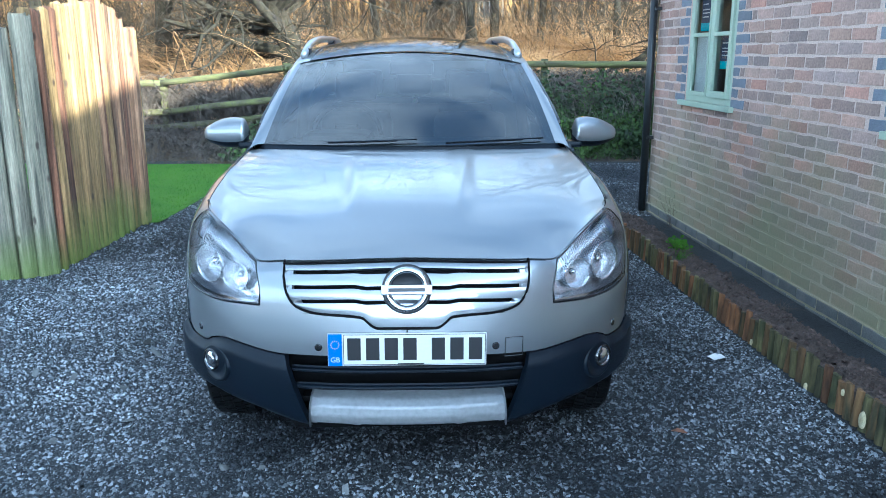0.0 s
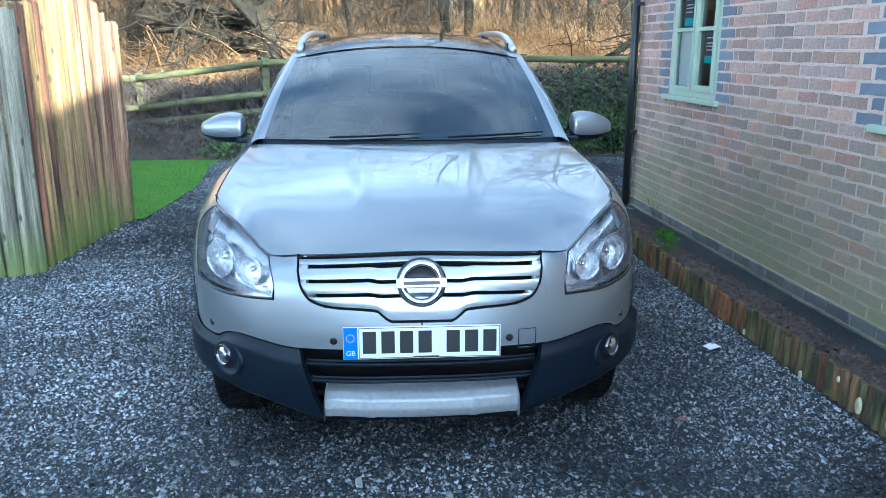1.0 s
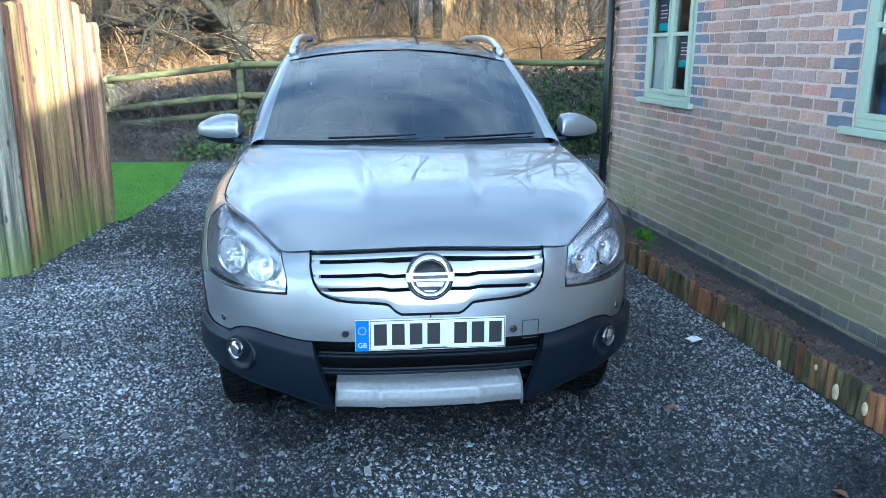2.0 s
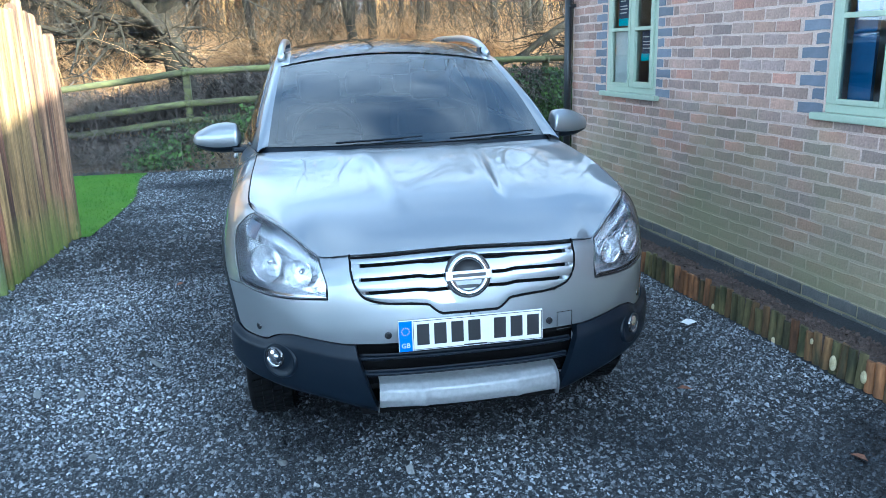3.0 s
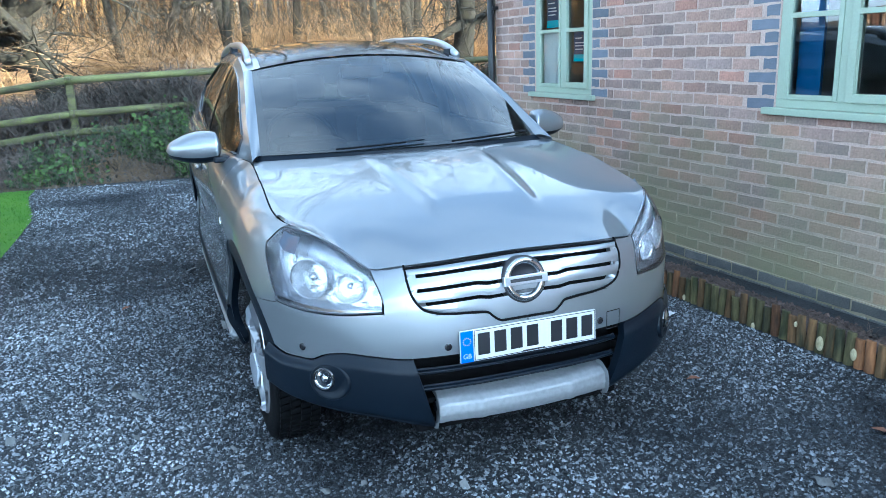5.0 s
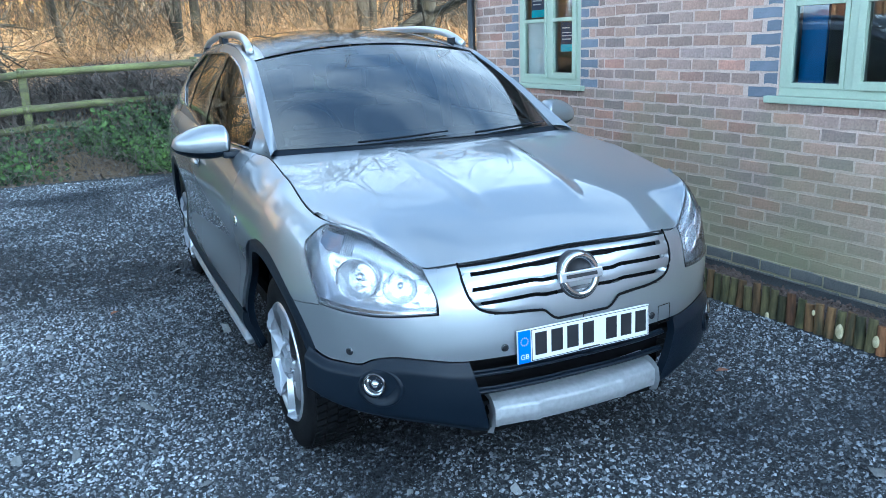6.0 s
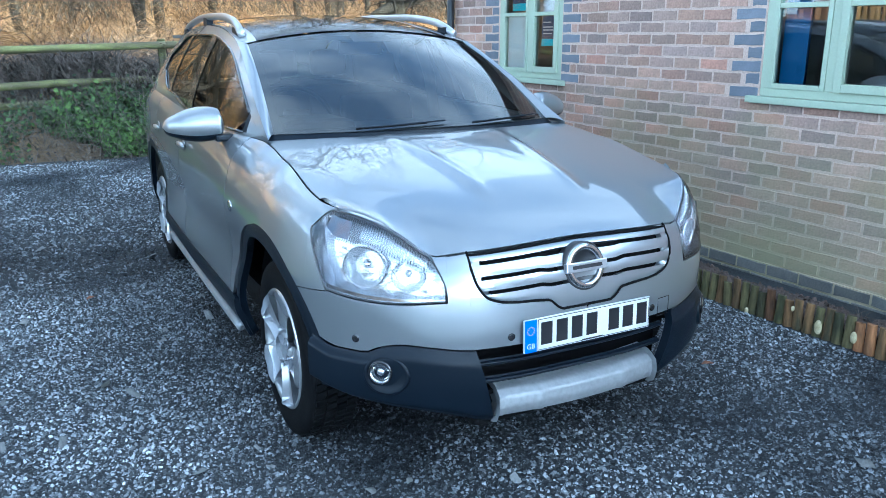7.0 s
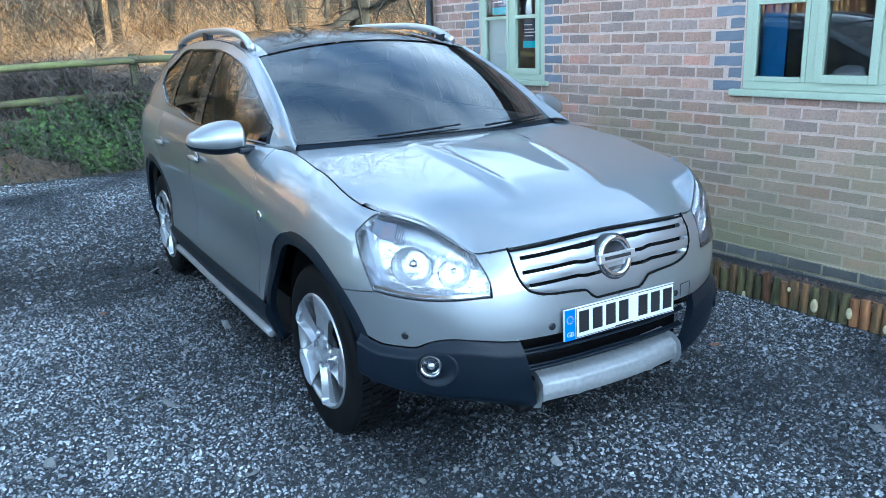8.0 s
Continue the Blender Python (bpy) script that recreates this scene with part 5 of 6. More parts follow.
# door mirrors
for side in (-1, 1):
    def mirror_shell(a, b, low):
        # a round the housing, b from the inner end to the tip
        t = b
        height = (0.060 + 0.022 * math.sin(math.pi * min(t * 1.25, 1) ** 0.8)) * math.sqrt(max(1 - (max(t - 0.55, 0) / 0.45) ** 2.6, 0)) * (0.25 + 0.75 * smooth01(0, 0.07, t))
        depth = 0.082 * math.sqrt(max(1 - (max(t - 0.5, 0) / 0.5) ** 2.4, 0)) * (0.3 + 0.7 * smooth01(0, 0.07, t))
        c, s = math.cos(a), math.sin(a)
        y = -math.copysign(abs(c) ** 0.8, c) * depth
        z = math.copysign(abs(s) ** 0.85, s) * height
        if z < 0:
            z *= 0.85
        return 0.815 + 0.245 * t, 1.565 + 0.07 * t + (y if y < 0 else y * 0.5), 1.125 + z - 0.012 * t
    split = radians(-28)
    housing = patch("door_mirror", lambda a, b: mirror_shell(a, b, 0), steps(split, math.pi - split, 30), steps(0, 1, 24), M_PAINT, CAR, "silver door mirror on a black foot", side=side)
    patch("mirror_underside", lambda a, b: mirror_shell(a, b, 1), steps(math.pi - split, 2 * math.pi + split, 14), steps(0, 1, 24), M_BLACK, housing, "black lower shell", side=side)
    bm = bmesh.new()
    box(bm, 0.735, 0.86, 1.50, 1.60, 1.055, 1.085, bevel=0.010)
    if side < 0:
        bmesh.ops.scale(bm, vec=(-1, 1, 1), verts=bm.verts)
        bmesh.ops.reverse_faces(bm, faces=bm.faces)
    part("mirror_foot", bm, M_BLACK, housing)
    # wing repeater
    x, y, z = P(sy(1.235), 0.828)
    bm = bmesh.new()
    bmesh.ops.create_uvsphere(bm, u_segments=16, v_segments=10, radius=1, matrix=Matrix.LocRotScale((x * side, y, z), None, (0.007, 0.032, 0.024)))
    part("side_repeater", bm, M_REFLECTOR, CAR, "small clear side repeater", True)

# wheels: tyre, rim, five broad spokes, hub
TYRE_R, RIM_R = 0.345, 0.226


def wheel(x, y, steer, side):
    m = Matrix.Translation((x * side, y, TYRE_R - 0.004)) @ Matrix.Rotation(radians(steer), 4, "Z") @ Matrix.Diagonal((side * 0.88, 1, 1, 1))
    prof = [(-0.10, RIM_R), (-0.107, 0.262), (-0.108, 0.30), (-0.098, 0.332), (-0.085, 0.338), (-0.06, 0.337), (0.06, 0.337), (0.085, 0.338), (0.098, 0.332), (0.108, 0.30), (0.107, 0.262), (0.10, RIM_R), (0.09, RIM_R - 0.008)]
    v, f = lathe(prof, 72, m)
    w = pydata("wheel", v, f if side < 0 else [q[::-1] for q in f], M_TYRE, CAR, "black tyre on a five-spoke silver alloy wheel", True)
    # tread blocks
    tv, tf = [], []
    for k in range(64):
        for j, x0 in enumerate((-0.094, -0.05, -0.005, 0.04)):
            a0 = 2 * math.pi * (k + 0.35 * (j % 2)) / 64
            a1 = a0 + 2 * math.pi / 64 * 0.68
            b = len(tv)
            for r in (0.328, 0.3495 if abs(x0 + 0.02) < 0.06 else 0.346):
                for xx, aa in ((x0, a0), (x0 + 0.04, a0 + 0.02), (x0 + 0.04, a1 + 0.02), (x0, a1)):
                    tv.append(tuple(m @ Vector((xx, r * math.cos(aa), r * math.sin(aa)))))
            tf += [(b + 4, b + 5, b + 6, b + 7), (b, b + 1, b + 5, b + 4), (b + 1, b + 2, b + 6, b + 5), (b + 2, b + 3, b + 7, b + 6), (b + 3, b, b + 4, b + 7)]
    pydata("tread", tv, tf, M_TYRE, w)
    v, f = lathe([(0.098, 0.236), (0.108, 0.232), (0.108, 0.224), (0.095, 0.216), (0.04, 0.205), (-0.08, 0.20)], 64, m)
    rim = pydata("rim", v, f, M_ALLOY, w, "silver alloy rim", True)
    v, f = lathe([(0.0, 0.0), (0.0, 0.15), (-0.03, 0.155)], 40, m)
    pydata("brake_disc", v, f, M_TYRE, w, "dark brake behind the spokes")
    for k in range(5):
        a = 2 * math.pi * k / 5 + 0.35
        rot = m @ Matrix.Rotation(a, 4, "X")

        def spoke(u, t):
            r = 0.045 + 0.172 * t
            half = 0.046 + 0.026 * t ** 1.5 - 0.010 * math.sin(math.pi * t)
            groove = 0.004 * math.exp(-(u / 0.32) ** 2) * smooth01(0.05, 0.4, t)
            x = 0.082 + 0.014 * t - 0.012 * abs(u) ** 3 - groove
            return rot @ Vector((x, u * half + 0.012 * t, r))
        vv, ff, _ = sheet(spoke, steps(-1, 1, 13), steps(0, 1, 10), skirt=0.03, flip=side > 0)
        pydata("spoke", vv, ff, M_ALLOY, rim, smooth=True)
    v, f = lathe([(0.05, 0.066), (0.090, 0.064), (0.096, 0.056), (0.096, 0.036), (0.103, 0.033), (0.104, 0.0)], 30, m)
    pydata("hub_cap", v, f, M_ALLOY, rim, "round centre cap", True)
    for k in range(5):
        a = 2 * math.pi * (k + 0.5) / 5 + 0.35
        c = Vector((0.080, 0.056 * math.cos(a), 0.056 * math.sin(a)))
        v, f = lathe([(0.02, 0.010), (0.0, 0.011), (0.0, 0.0)], 10, m @ Matrix.Translation(c))
        pydata("wheel_nut", v, f, M_CHROME, rim)


for side in (-1, 1):
    wheel(0.726, AXLE_F + 0.004, 0, side)
    wheel(0.722, AXLE_R, 0, side)

# cabin: floor, dashboard, wheel, seats, roof lining
part("cabin_floor", boxed(-0.70, 0.70, 1.1, 4.2, 0.36, 0.42), M_DARK, CAR)
part("bulkhead", boxed(-0.70, 0.70, 0.95, 1.0, 0.36, 1.06), M_DARK, CAR)
part("roof_lining", boxed(-0.56, 0.56, 2.05, 4.2, 1.475, 1.495), M_TRIM, CAR)
dash = bmesh.new()
box(dash, -0.68, 0.68, 1.20, 1.78, 0.80, 1.085, bevel=0.06)
box(dash, -0.56, -0.20, 1.50, 1.82, 1.00, 1.125, bevel=0.05)
box(dash, -0.14, 0.14, 1.60, 1.90, 0.62, 1.04, bevel=0.04)
dashboard = part("dashboard", dash, M_DASH, CAR, "dark grey dashboard")
hoop = Matrix.Translation((-0.36, 1.93, 1.075)) @ Matrix.Rotation(radians(-25), 4, "X")
circle = [tuple(hoop @ Vector((0.185 * math.cos(a), 0, 0.185 * math.sin(a)))) for a in steps(0, 2 * math.pi, 41)]
steering = tube_part("steering_wheel", circle, 0.015, M_BLACK, CAR, "black steering wheel", 10)
sp = bmesh.new()
box(sp, -0.07, 0.07, -0.035, 0.02, -0.06, 0.06, bevel=0.02, m=hoop)
box(sp, -0.18, 0.18, -0.012, 0.012, -0.02, 0.02, bevel=0.006, m=hoop)
box(sp, -0.02, 0.02, -0.012, 0.012, -0.18, 0.0, bevel=0.006, m=hoop)
part("wheel_boss", sp, M_BLACK, steering)
for x, y in ((-0.36, 2.42), (0.36, 2.42), (-0.36, 3.25), (0.36, 3.25), (0.0, 3.25)):
    st = bmesh.new()
    box(st, x - 0.24, x + 0.24, y - 0.42, y + 0.10, 0.52, 0.70, bevel=0.06)
    box(st, x - 0.23, x + 0.23, y, y + 0.16, 0.62, 1.19, bevel=0.07, m=Matrix.Translation((x, y, 0.62)) @ Matrix.Rotation(radians(-14), 4, "X") @ Matrix.Translation((-x, -y, -0.62)))
    seat = part("seat", st, M_FABRIC, CAR, "charcoal cloth seat", True)
    hd = bmesh.new()
    box(hd, x - 0.13, x + 0.13, y + 0.16, y + 0.27, 1.22, 1.40, bevel=0.045)
    part("headrest", hd, M_FABRIC, seat, "", True)
for side in (-1, 1):
    tube_part("pillar_trim", [(0.665 * side, 1.35, 1.12), (0.63 * side, 1.75, 1.33), (0.585 * side, 2.08, 1.455)], 0.030, M_TRIM, CAR, "pale inner pillar trim", 8)
    tube_part("belt_pillar", [(0.70 * side, 2.44, 0.9), (0.66 * side, 2.46, 1.25), (0.58 * side, 2.47, 1.49)], 0.035, M_TRIM, CAR, "pale inner pillar trim", 8)
part("interior_mirror", boxed(-0.12, 0.12, 1.93, 1.97, 1.40, 1.47, bevel=0.015), M_BLACK, CAR)

# ---- bare trees ----
def tree_mesh(seed, height, girth, spread, limbs):
    """Trunk and limbs of a leafless tree as tapered tubes, with fine twigs at the ends. Returns two (verts, faces) sets."""
    r = random.Random(seed)
    wood, fine = ([], []), ([], [])

    def add(store, path, radii, seg):
        v, f = tube(path, radii, seg, cap=False)
        b = len(store[0])
        store[0].extend(v)
        store[1].extend(tuple(i + b for i in q) for q in f)

    def grow(start, d, length, radius, level):
        n = 6 if level < 2 else 4
        pts, p, dd = [start], start.copy(), d.copy()
        for i in range(n):
            dd = (dd + Vector((r.gauss(0, 1), r.gauss(0, 1), r.gauss(0.10, 0.8))) * (0.16 + 0.05 * level)).normalized()
            p = p + dd * (length / n)
            pts.append(p.copy())
        radii = [radius * (1 - 0.75 * i / n) for i in range(n + 1)]
        add(wood if level < 4 else fine, pts, radii, 8 if level == 0 else 5 if level < 3 else 3)
        if level >= 4:
            return
        kids = (limbs, 6, 6, 5)[level]
        for k in range(kids):
            t = r.uniform(0.25, 1.0) if level else r.uniform(0.22, 1.0)
            i = min(int(t * n), n - 1)
            base = pts[i].lerp(pts[i + 1], t * n - i)
            axis = (pts[i + 1] - pts[i]).normalized()
            side = Vector((r.gauss(0, 1), r.gauss(0, 1), r.gauss(0, 0.5)))
            side = (side - axis * side.dot(axis)).normalized()
            nd = (axis * r.uniform(0.3, 0.8) + side * spread).normalized()
            grow(base, nd, length * r.uniform(0.45, 0.75), radii[i] * r.uniform(0.42, 0.62), level + 1)
    grow(Vector((0, 0, -0.3)), Vector((r.uniform(-0.1, 0.1), 0, 1)).normalized(), height, girth, 0)
    return wood, fine


def tree(seed, height, girth, spread, limbs, m, label):
    e = empty("tree", m, label, "tree", "bare trees on the bank")
    wood, fine = tree_mesh(seed, height, girth, spread, limbs)
    pydata("trunk", *wood, M_BARK, e, smooth=True)
    pydata("crown", *fine, M_TWIG, e)
    return e


def at_ground(x, y, turn=0.0, size=1.0):
    return pose(x, y, ground_z(x, y), 0, 0, turn) @ Matrix.Diagonal((size, size, size, 1))


OLD = "leafless spreading tree with low crooked limbs"
YOUNG = "slender leafless tree in low sunlight"
t1 = tree(21, 5.4, 0.34, 1.9, 17, at_ground(-3.3, 18.6), OLD)
t2 = tree(34, 5.6, 0.30, 1.9, 17, at_ground(5.5, 17.8, 40), OLD)
t3 = tree(45, 8.5, 0.15, 0.6, 9, at_ground(-7.5, 22.0), YOUNG)
t4 = tree(57, 9.5, 0.17, 0.55, 9, at_ground(1.0, 26.0), YOUNG)
trng = random.Random(8)
for k in range(66):
    src = (t3, t4, t4, t3, t2)[k % 5]
    y = trng.uniform(21, 58)
    x = trng.uniform(-0.55, 1.0) * y + trng.uniform(-3, 3)
    if k > 52:
        src = (t3, t4)[k % 2]
        # the wood goes on beside the lawn, out of view
        x, y = trng.uniform(-17, -7.5), trng.uniform(4, 22)
    c = copy_thing(src, pose(x, y, ground_z(x, y), 0, 0, trng.uniform(0, 360)))
    q = trng.uniform(0.9, 1.6)
    c.scale = (q * 0.75, q * 0.75, q)


# tall slender trees close behind the rail fence
for k in range(5):
    x, y = 0.5 + 2.0 * k + trng.uniform(-0.8, 0.8), trng.uniform(22.0, 28.0)
    c = copy_thing((t3, t4)[k % 2], pose(x, y, ground_z(x, y), 0, 0, trng.uniform(0, 360)))
    q = trng.uniform(1.3, 1.8)
    c.scale = (q * 0.55, q * 0.55, q)


# ---- scrub, brambles, ivy ----
def stems(n, place, length, width, droop, seed, lean=0.5, segs=4):
    """Thin bent stems as crossed ribbons."""
    r = np.random.default_rng(seed)
    V, F = [], []
    for k in range(n):
        p = np.array(place(r))
        a = r.random() * 6.283
        d = np.array([math.cos(a) * lean, math.sin(a) * lean, 1.0])
        d /= np.linalg.norm(d)
        ln = length * (0.5 + r.random())
        side = np.array([-math.sin(a), math.cos(a), 0.3])
        w = width * (0.6 + 0.8 * r.random())
        b = len(V)
        for i in range(segs + 1):
            ww = w * (1 - 0.75 * i / segs)
            V.append(tuple(p - side * ww))
            V.append(tuple(p + side * ww))
            p = p + d * ln / segs
            d = d + np.array([r.normal(0, 0.22), r.normal(0, 0.22), -droop])
            d /= np.linalg.norm(d)
        for i in range(segs):
            F.append((b + 2 * i, b + 2 * i + 1, b + 2 * i + 3, b + 2 * i + 2))
    return V, F


def bramble_place(r):
    x, y = r.uniform(-7, 7), 12.0 + abs(r.normal(0.2, 0.8))
    y += 0.55 * (x < -1.0)
    return x, y, ground_z(x, y) + r.uniform(-0.1, 0.30) + 0.40 * (x < -0.8) * r.random()


tagged(pydata("brambles", *stems(19000, bramble_place, 0.8, 0.0058, 0.42, 1, 0.9, 5), M_BRAMBLE), "tangle of dead pale bramble stems behind the rail fence", "brambles", kind="stuff")


def trailing_place(r):
    x = r.uniform(-6.5, 1.0)
    y = bank_foot(x) + r.uniform(0.15, 1.3)
    return x, y, ground_z(x, y) + r.uniform(0.0, 0.25)


tagged(pydata("trailing_brambles", *stems(2200, trailing_place, 0.6, 0.0045, 0.6, 14, 1.2, 5), M_BRAMBLE), "dry bramble runners trailing down the bank", "brambles", kind="stuff")


def straw_place(r):
    y = 13.4 + 26 * r.random() ** 1.6
    x = r.uniform(-0.65, 0.85) * y
    return x, y, ground_z(x, y) - 0.02


tagged(pydata("dry_grass", *stems(16000, straw_place, 0.42, 0.006, 0.30, 31, 0.6, 3), M_DRYLEAF), "dry straw-coloured grass and stalks on the slope", "grass", kind="stuff")


def bush(seed, n, label):
    V, F = stems(n, lambda r: (r.normal(0, 0.35), r.normal(0, 0.35), 0.0), 1.5, 0.0050, 0.22, seed, 1.3, 5)
    W, G = stems(n, lambda r: (r.normal(0, 0.6), r.normal(0, 0.6), r.uniform(0.3, 1.3)), 0.6, 0.004, 0.2, seed + 50, 1.2, 3)
    e = empty("bush", Matrix.Identity(4), label, "bush", "dry bushes on the slope")
    tagged(pydata("stalk", V, F, M_DRYLEAF, e), kind="stuff")
    tagged(pydata("brushwood", W, G, M_TWIG, e), kind="stuff")
    return e


kinds = [bush(s, 600, "dry golden leafless scrub bush on the slope") for s in (5, 6, 7)]
spots = []
while len(spots) < 165:
    y = 19 + 38 * trng.random() ** 1.3
    x = trng.uniform(-0.62, 1.05) * y + trng.uniform(-2, 2)
    if not (0.19 < x / y < 0.36 and y < 46 and trng.random() < 0.65):
        spots.append((x, y))
for k, (x, y) in enumerate(spots):
    q = trng.uniform(0.7, 1.5) * (1 + y / 70)
    m = pose(x, y, ground_z(x, y) - 0.05, 0, 0, trng.uniform(0, 360))
    o = kinds[k] if k < 3 else copy_thing(kinds[k % 3], m)
    o.matrix_world = m @ Matrix.Diagonal((q, q, q * trng.uniform(0.8, 1.2), 1))


def leaves(n, place, size, seed):
    """Small folded leaves, each a bent four-sided blade."""
    r = np.random.default_rng(seed)
    V, F = [], []
    for k in range(n):
        p = np.array(place(r))
        s = size * (0.6 + 0.8 * r.random())
        nrm = np.array([r.normal(0, 0.5), -0.9 + r.normal(0, 0.4), 0.5 + r.normal(0, 0.4)])
        nrm /= np.linalg.norm(nrm)
        a = np.cross(nrm, r.normal(0, 1, 3))
        a /= np.linalg.norm(a)
        b = np.cross(nrm, a)
        i = len(V)
        V += [tuple(p - a * s), tuple(p + b * s * 0.75 + nrm * s * 0.2), tuple(p + a * s), tuple(p - b * s * 0.75 + nrm * s * 0.2)]
        F += [(i, i + 1, i + 2), (i, i + 2, i + 3)]
    return V, F


def ivy_place(r):
    while True:
        x = r.uniform(-3.2, 5.5)
        y = bank_foot(x) + abs(r.normal(0.45, 0.45)) + 0.1
        k = noise.noise((x * 0.9, y * 0.9, 7.0)) + 0.25 * (x > -1.2)
        if k > 0.04 and (x > -1.9 or r.random() < 0.2):
            return x, y, ground_z(x, y) + abs(r.normal(0.05, 0.13))


def hedge_place(r):
    x = r.uniform(0.6, 4.2)
    y = bank_foot(x) + abs(r.normal(0.35, 0.30)) + 0.1
    top = 0.55 + 0.35 * noise.noise((x * 1.7, y * 1.1, 3.0))
    return x, y, ground_z(x, y) + max(top, 0.1) * r.random() ** 0.7


tagged(pydata("ivy_hedge", *leaves(13000, hedge_place, 0.032, 5), M_IVY), "thick dark green ivy heaped against the rail fence", "ivy", kind="stuff")
tagged(pydata("ivy", *leaves(24000, ivy_place, 0.031, 3), M_IVY), "dark green ivy covering the bank", "ivy", kind="stuff")


def litter_place(r):
    x = r.uniform(-6, 5)
    y = bank_foot(x) + r.uniform(0.0, 1.6)
    return x, y, ground_z(x, y) + 0.02


tagged(pydata("fallen_leaves", *leaves(2600, litter_place, 0.022, 9), M_BRAMBLE), "brown fallen leaves and twigs on the bank", "leaves", kind="stuff")
tagged(pydata("bank_twigs", *stems(1200, lambda r: litter_place(r), 0.5, 0.006, 0.5, 12, 1.8, 4), M_BRAMBLE), "fallen twigs along the foot of the bank", "twigs", kind="stuff")


def lawn_place(r):
    while True:
        x, y = r.uniform(-5.2, -2.6), r.uniform(7.0, 10.7)
        if x < -2.64 - 0.25 * smooth01(8.5, 10.5, y):
            return x, y, ground_z(x, y) + 0.015


tagged(pydata("grass_blades", *stems(12000, lawn_place, 0.022, 0.003, 0.3, 4, 0.6, 2), M_GRASS), "short green grass blades", "grass", kind="stuff")


def wood_place(r):
    y = r.uniform(48, 80)
    x = r.uniform(-0.75, 1.15) * y
    return x, y, ground_z(x, y) - 0.3


tagged(pydata("far_wood", *stems(10000, wood_place, 16.0, 0.06, 0.03, 41, 0.16, 5), M_FARWOOD), "distant leafless wood, sunlight put into the gold of its stems", "wood", kind="stuff")
tagged(pydata("far_branches", *stems(11000, lambda r: (lambda p: (p[0], p[1], p[2] + r.uniform(2, 15)))(wood_place(r)), 3.5, 0.03, 0.05, 42, 0.9, 3), M_FARWOOD), "distant bare branches, sunlit gold put into their colour", "wood", kind="stuff")


# ---- vehicles far beyond the trees ----
def far_car(x, y, turn, material, label, tall):
    e = empty("far_car", pose(x, y, ground_z(x, y), 0, 0, turn), label, "car", "vehicles parked far off")
    bm = bmesh.new()
    box(bm, -2.1, 2.1, -0.85, 0.85, 0.30, 0.95, bevel=0.15)
    box(bm, -1.6, 1.3, -0.75, 0.75, 0.85, tall, bevel=0.22)
    part("body", bm, material, e)
    part("windows", boxed(-1.45, 1.15, -0.765, 0.765, 1.0, tall - 0.18, bevel=0.1), M_GLOSSBLACK, e)
    for a in (-1.3, 1.3):
        for b in (-0.8, 0.8):
            v, f = lathe([(-0.1, 0.0), (-0.1, 0.31), (0.1, 0.31), (0.1, 0.0)], 16, Matrix.Translation((a, b, 0.31)) @ Matrix.Rotation(math.pi / 2, 4, "Z"))
            pydata("wheel", v, f, M_TYRE, e)


far_car(15.5, 54, 15, M_FARVAN, "white car parked far beyond the trees", 1.5)
far_car(20.5, 56, 10, M_FARVAN, "white van parked far beyond the trees", 2.0)
far_car(11.4, 55, 5, M_FARVAN, "pale car parked far beyond the trees", 1.5)
far_car(13.2, 60, 20, M_FARCAR, "dark blue car parked far beyond the trees", 1.6)

# a small pale building among the trees
cottage = empty("cottage", pose(3.7, 52, ground_z(3.7, 52), 0, 0, 12), "small pale rendered building seen through the wood", "house")
part("wall", boxed(-3.0, 3.0, -2.0, 2.0, -0.3, 2.3), M_COTTAGE, cottage, "cream rendered wall")
part("roof", boxed(-3.2, 3.2, -2.3, 2.3, 2.3, 2.5, bevel=0.04), M_ROOF, cottage, "shallow brown roof")
for x in (-1.7, 0.2, 1.9):
    part("window", boxed(x - 0.45, x + 0.45, -2.03, -1.99, 0.9, 1.9, bevel=0.01), M_GLOSSBLACK, cottage, "dark window")

# ---- gravel, drawn over the bed ----
chips("gravel", 275000, spread_over(-3.5, 1.75, 0.9, 5.6), (0.0038, 0.0092), M_STONES, "loose dark slate chips, wet-looking, with paler ones among them")
chips("far_gravel", 90000, spread_over(-3.6, 3.6, 5.6, 11.0), (0.0058, 0.0135), M_STONES, "loose dark slate chips further up the drive")
chips("outer_gravel", 42000, spread_over(-6.0, 1.75, -4.0, 0.9), (0.009, 0.019), M_STONES, "loose dark slate chips on the open part of the drive")
chips("side_gravel", 20000, spread_over(-6.0, -3.5, 0.9, 5.2), (0.009, 0.019), M_STONES, "loose dark slate chips beside the picket screen")
chips("pale_stones", 260, spread_over(-3.2, 1.7, 1.0, 7.0), (0.010, 0.030), M_PALESTONE, "a few larger pale stones among the chips", 0.5)

# scrap of paper
bm = bmesh.new()
bmesh.ops.create_grid(bm, x_segments=6, y_segments=4, size=1, matrix=Matrix.Diagonal((0.045, 0.03, 1, 1)))
for v in bm.verts:
    v.co.z = 0.012 + 0.012 * noise.noise((v.co.x * 40, v.co.y * 40, 0))
scrap = link("paper_scrap", bm, M_PAPER, smooth=True)
scrap.matrix_world = pose(1.37, 3.70, 0.012, 0, 0, 25)
tagged(scrap, "crumpled white scrap of paper on the gravel", "paper")

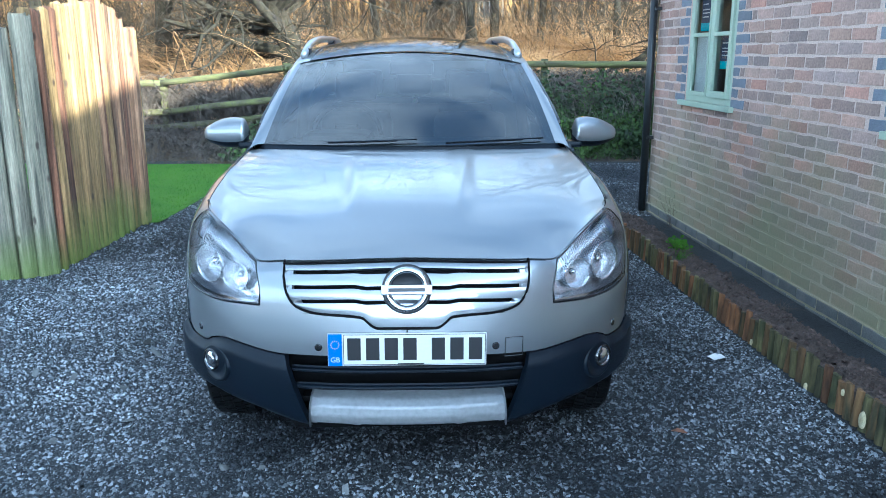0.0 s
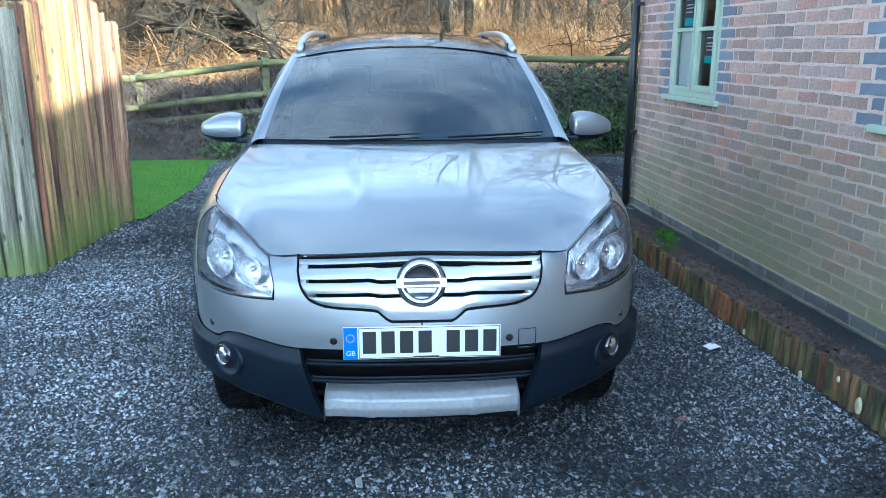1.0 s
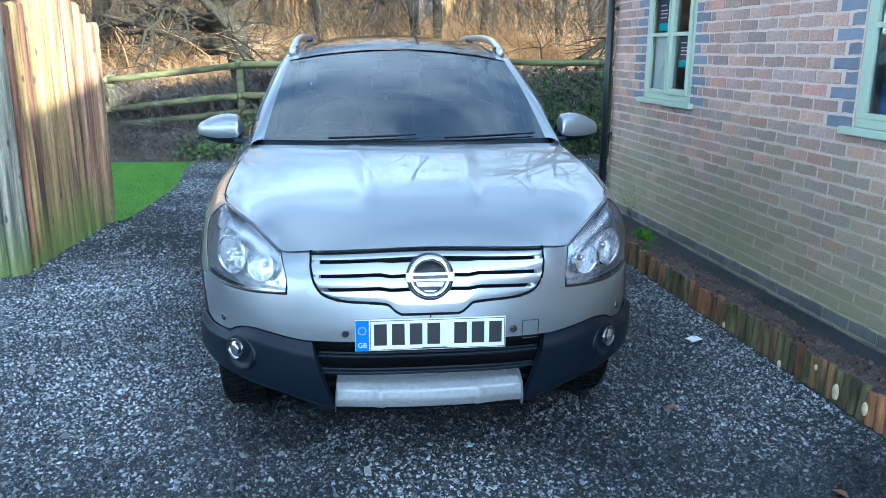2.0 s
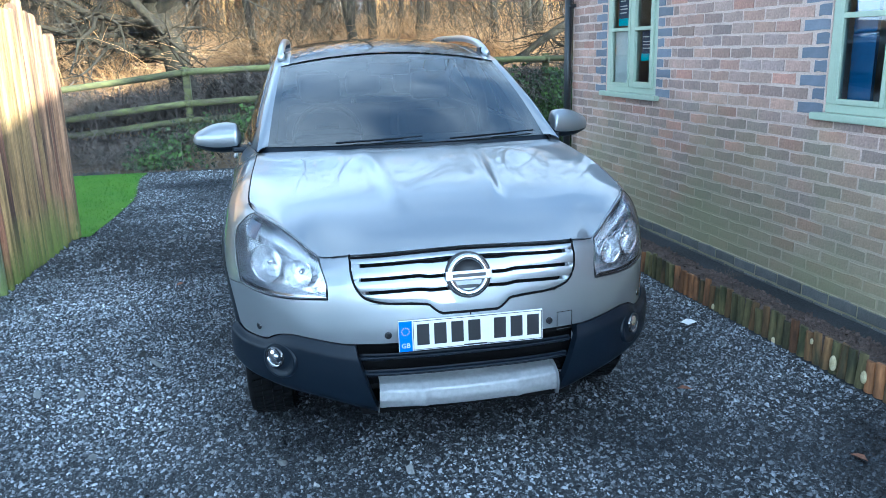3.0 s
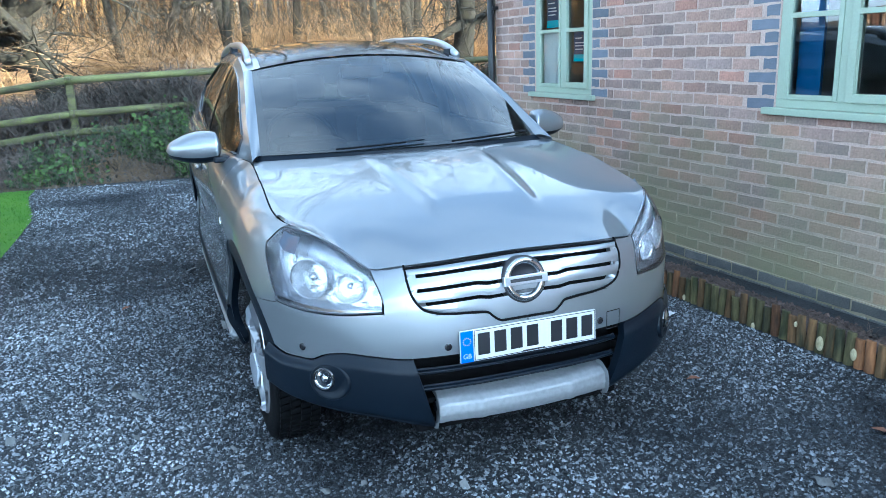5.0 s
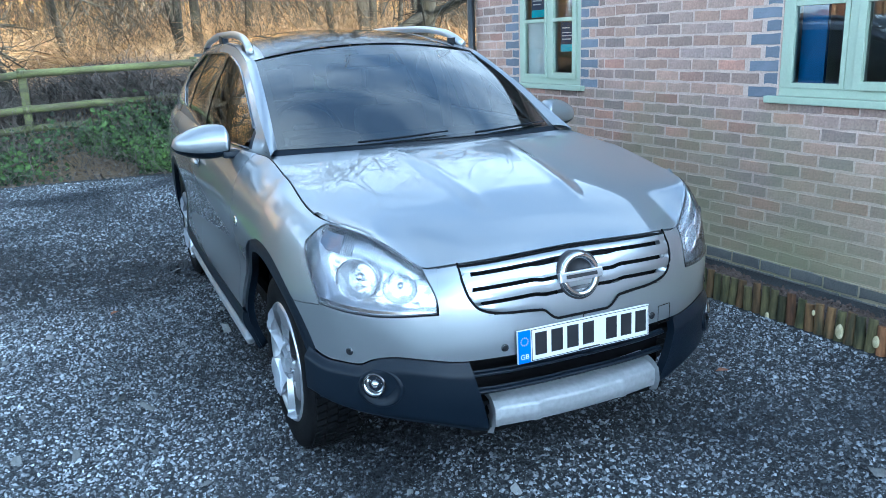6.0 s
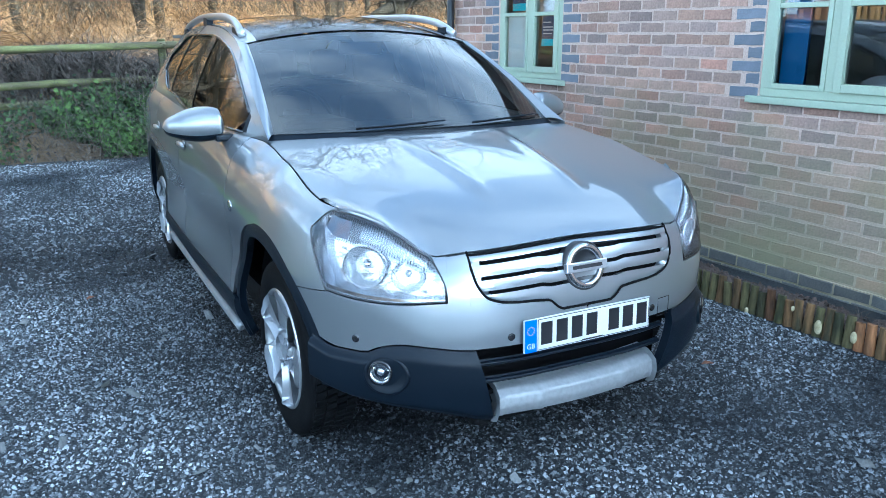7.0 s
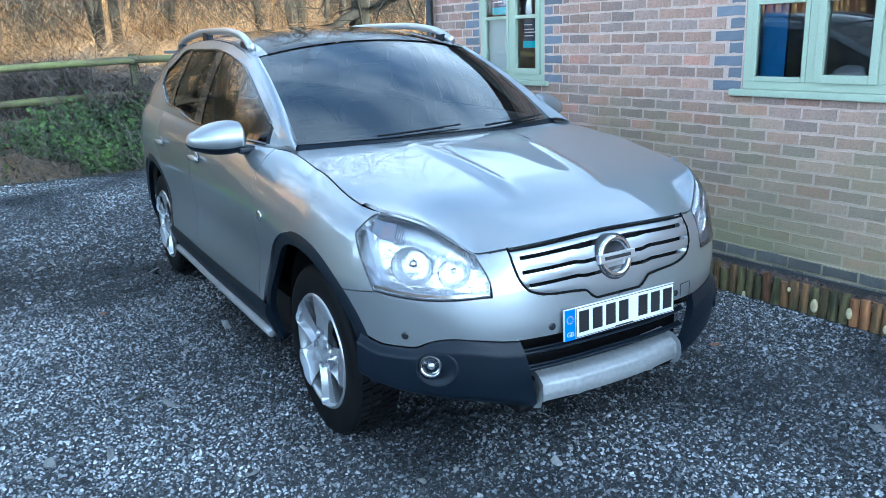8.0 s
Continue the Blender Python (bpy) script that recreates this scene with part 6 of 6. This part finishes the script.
# a few brown leaves blown onto the gravel
for x, y, turn in ((-1.05, 1.62, 20), (0.95, 2.9, 75), (-2.1, 3.1, 130), (1.3, 2.2, 200), (-1.6, 5.2, 310)):
    lv = [(0.0, -0.034, 0.002), (0.016, -0.012, 0.010), (0.018, 0.010, 0.012), (0.0, 0.036, 0.004), (-0.018, 0.008, 0.013), (-0.015, -0.014, 0.009), (0.0, -0.010, 0.003), (0.0, 0.012, 0.004)]
    lf = pydata("fallen_leaf", lv, [(0, 1, 6), (1, 2, 7, 6), (2, 3, 7), (3, 4, 7), (4, 5, 6, 7), (5, 0, 6)], M_DEADLEAF)
    lf.matrix_world = pose(x, y, 0.014, 0, 0, turn)
    tagged(lf, "curled brown dead leaf lying on the gravel", "leaf")

# ---- the bed: clods, a weed, dry tufts ----
def bed_place(n):
    out = []
    for _ in range(n):
        u, t = 0.4 + 7.2 * rng.random(), rng.random()
        out.append(bed(u, t))
    return np.array(out)


tagged(chips("soil_clods", 9000, bed_place, (0.004, 0.015), M_CLOD, "lumps of dark brown soil in the bed", 0.8), category="soil")


def clump(name, u, out_by, n, length, width, material, label, category, seed, lean=0.7):
    p = Vector(bed(u, max(out_by - 0.02, 0.0) / 0.595))
    o = pydata(name, *stems(n, lambda r: (r.normal(0, 0.02), r.normal(0, 0.02), 0.0), length, width, 0.25, seed, lean, 4), material)
    o.matrix_world = Matrix.Translation(p)
    return tagged(o, label, category)


weed = clump("weed", 1.9, 0.40, 26, 0.07, 0.004, M_GRASS, "small green weed growing in the soil", "plant", 71)
wv, wf = leaves(60, lambda r: (r.normal(0, 0.04), r.normal(0, 0.04), abs(r.normal(0.04, 0.02))), 0.016, 72)
pydata("weed_leaves", wv, wf, M_GRASS, weed)
clump("grass_tuft", 2.15, 0.48, 40, 0.12, 0.0018, M_GRASS, "thin green grass tuft at the edge of the bed", "grass", 73)
clump("dry_tuft", 3.15, 0.25, 50, 0.13, 0.002, M_BRAMBLE, "dry straw-coloured grass tuft in the bed", "grass", 74, 1.3)
clump("dry_tuft", 4.6, 0.30, 40, 0.13, 0.002, M_BRAMBLE, "dry straw-coloured grass tuft in the bed", "grass", 75, 1.3)
clump("creeper", 0.75, 0.02, 30, 0.40, 0.0014, M_BRAMBLE, "thin bare stems climbing the brick wall", "plant", 76, 0.22)

# ---- the wall's bricks, laid in stretcher bond ----
COURSE, BRICK_L, JOINT, BED_Z = 0.0778, 0.2175, 0.0110, -0.0485


def brick_mesh(w, h, name):
    """A brick's face, its edges rounded off into the joint, a little uneven."""
    b = 0.0035
    j = lambda: brng.uniform(-0.0038, 0.0038)
    bottom, top = [(w * t, j()) for t in (0, 0.33, 0.67, 1)], [(w * t, h + j()) for t in (1, 0.67, 0.33, 0)]
    rim = [(x + (j() if 0 < x < w else j() * 0.6), z) for x, z in bottom + top]
    v = [(x, 0.012, z) for x, z in rim]
    v += [(min(max(x, b), w - b), brng.uniform(-0.001, 0.001), z + (b if z < h / 2 else -b)) for x, z in rim]
    f = [(8, 9, 14, 15), (9, 10, 13, 14), (10, 11, 12, 13)] + [(i, (i + 1) % 8, 8 + (i + 1) % 8, 8 + i) for i in range(8)]
    return v, f


cache = {}
brng = random.Random(17)


def brick_data(w, material):
    key = (round(w, 3), material.name, brng.randrange(4))
    if key not in cache:
        me = bpy.data.meshes.new("brick")
        v, f = brick_mesh(w, COURSE - JOINT, "brick")
        me.from_pydata(v, [], f)
        me.materials.append(material)
        cache[key] = me
    return cache[key]


single, rest = [], {}
for k in range(-2, int((EAVES - BED_Z) / COURSE)):
    z = BED_Z + k * COURSE
    u = -0.189 + 0.114 * (k % 2)
    while u < 19.75:
        a, b = max(u, 0.0), u + BRICK_L
        pieces = [(a, b, M_PLINTH if k < 2 else M_BRICK)]
        for o in OPEN:
            if o[2] - 0.05 < z + 0.03 < o[3]:
                out_p = []
                quoin = 0.215 if k % 2 else 0.1025
                for p in pieces:
                    lo, hi = o[0] - 0.006, o[1] + 0.006
                    ql, qr = lo - quoin - JOINT, hi + quoin + JOINT
                    if p[1] <= ql or p[0] >= qr:
                        out_p.append(p)
                    else:
                        if p[0] < ql - 0.03:
                            out_p.append((p[0], ql, p[2]))
                        if p[1] > qr + 0.03:
                            out_p.append((qr, p[1], p[2]))
                pieces = out_p
        for p in pieces:
            if p[1] - p[0] > 0.03:
                single.append((p[0], p[1], z, p[2]))
        u += BRICK_L + JOINT
    for o in OPEN:
        if o[2] - 0.05 < z + 0.03 < o[3]:
            quoin = 0.215 if k % 2 else 0.1025
            single.append((o[0] - 0.006 - quoin, o[0] - 0.006, z, M_BLUEBRICK))
            single.append((o[1] + 0.006, o[1] + 0.006 + quoin, z, M_BLUEBRICK))
# the plinth stands a little proud of the wall
plinth_bed = part("plinth_bed", boxed(0.0, 19.9, -0.010, 0.004, -0.3, BED_Z + 2 * COURSE - 0.008), M_MORTAR, wall_east)
near = [s for s in single if 2.2 < s[0] < 5.2 and 0.1 < s[2] < 1.8]
near_set = set(near[:300])
for s in single:
    a, b, z, material = s
    dy, dz = brng.uniform(-0.0025, 0.0015), brng.uniform(-0.0015, 0.0015)
    if z < BED_Z + 1.5 * COURSE:
        dy -= 0.016
    if s in near_set:
        o = new("brick", brick_data(b - a, material))
        o.parent = wall_east
        o.matrix_basis = pose(a, dy, z + dz, brng.uniform(-0.6, 0.6), 0, brng.uniform(-0.4, 0.4))
    else:
        v, f = brick_mesh(b - a, COURSE - JOINT, "")
        V, F = rest.setdefault(material.name, ([], [], material))[:2]
        n = len(V)
        V.extend((x + a, y + dy, zz + z + dz) for x, y, zz in v)
        F.extend(tuple(i + n for i in q) for q in f)
for V, F, material in rest.values():
    tagged(pydata("brickwork", V, F, ISLAND[material.name], wall_east), kind="stuff")
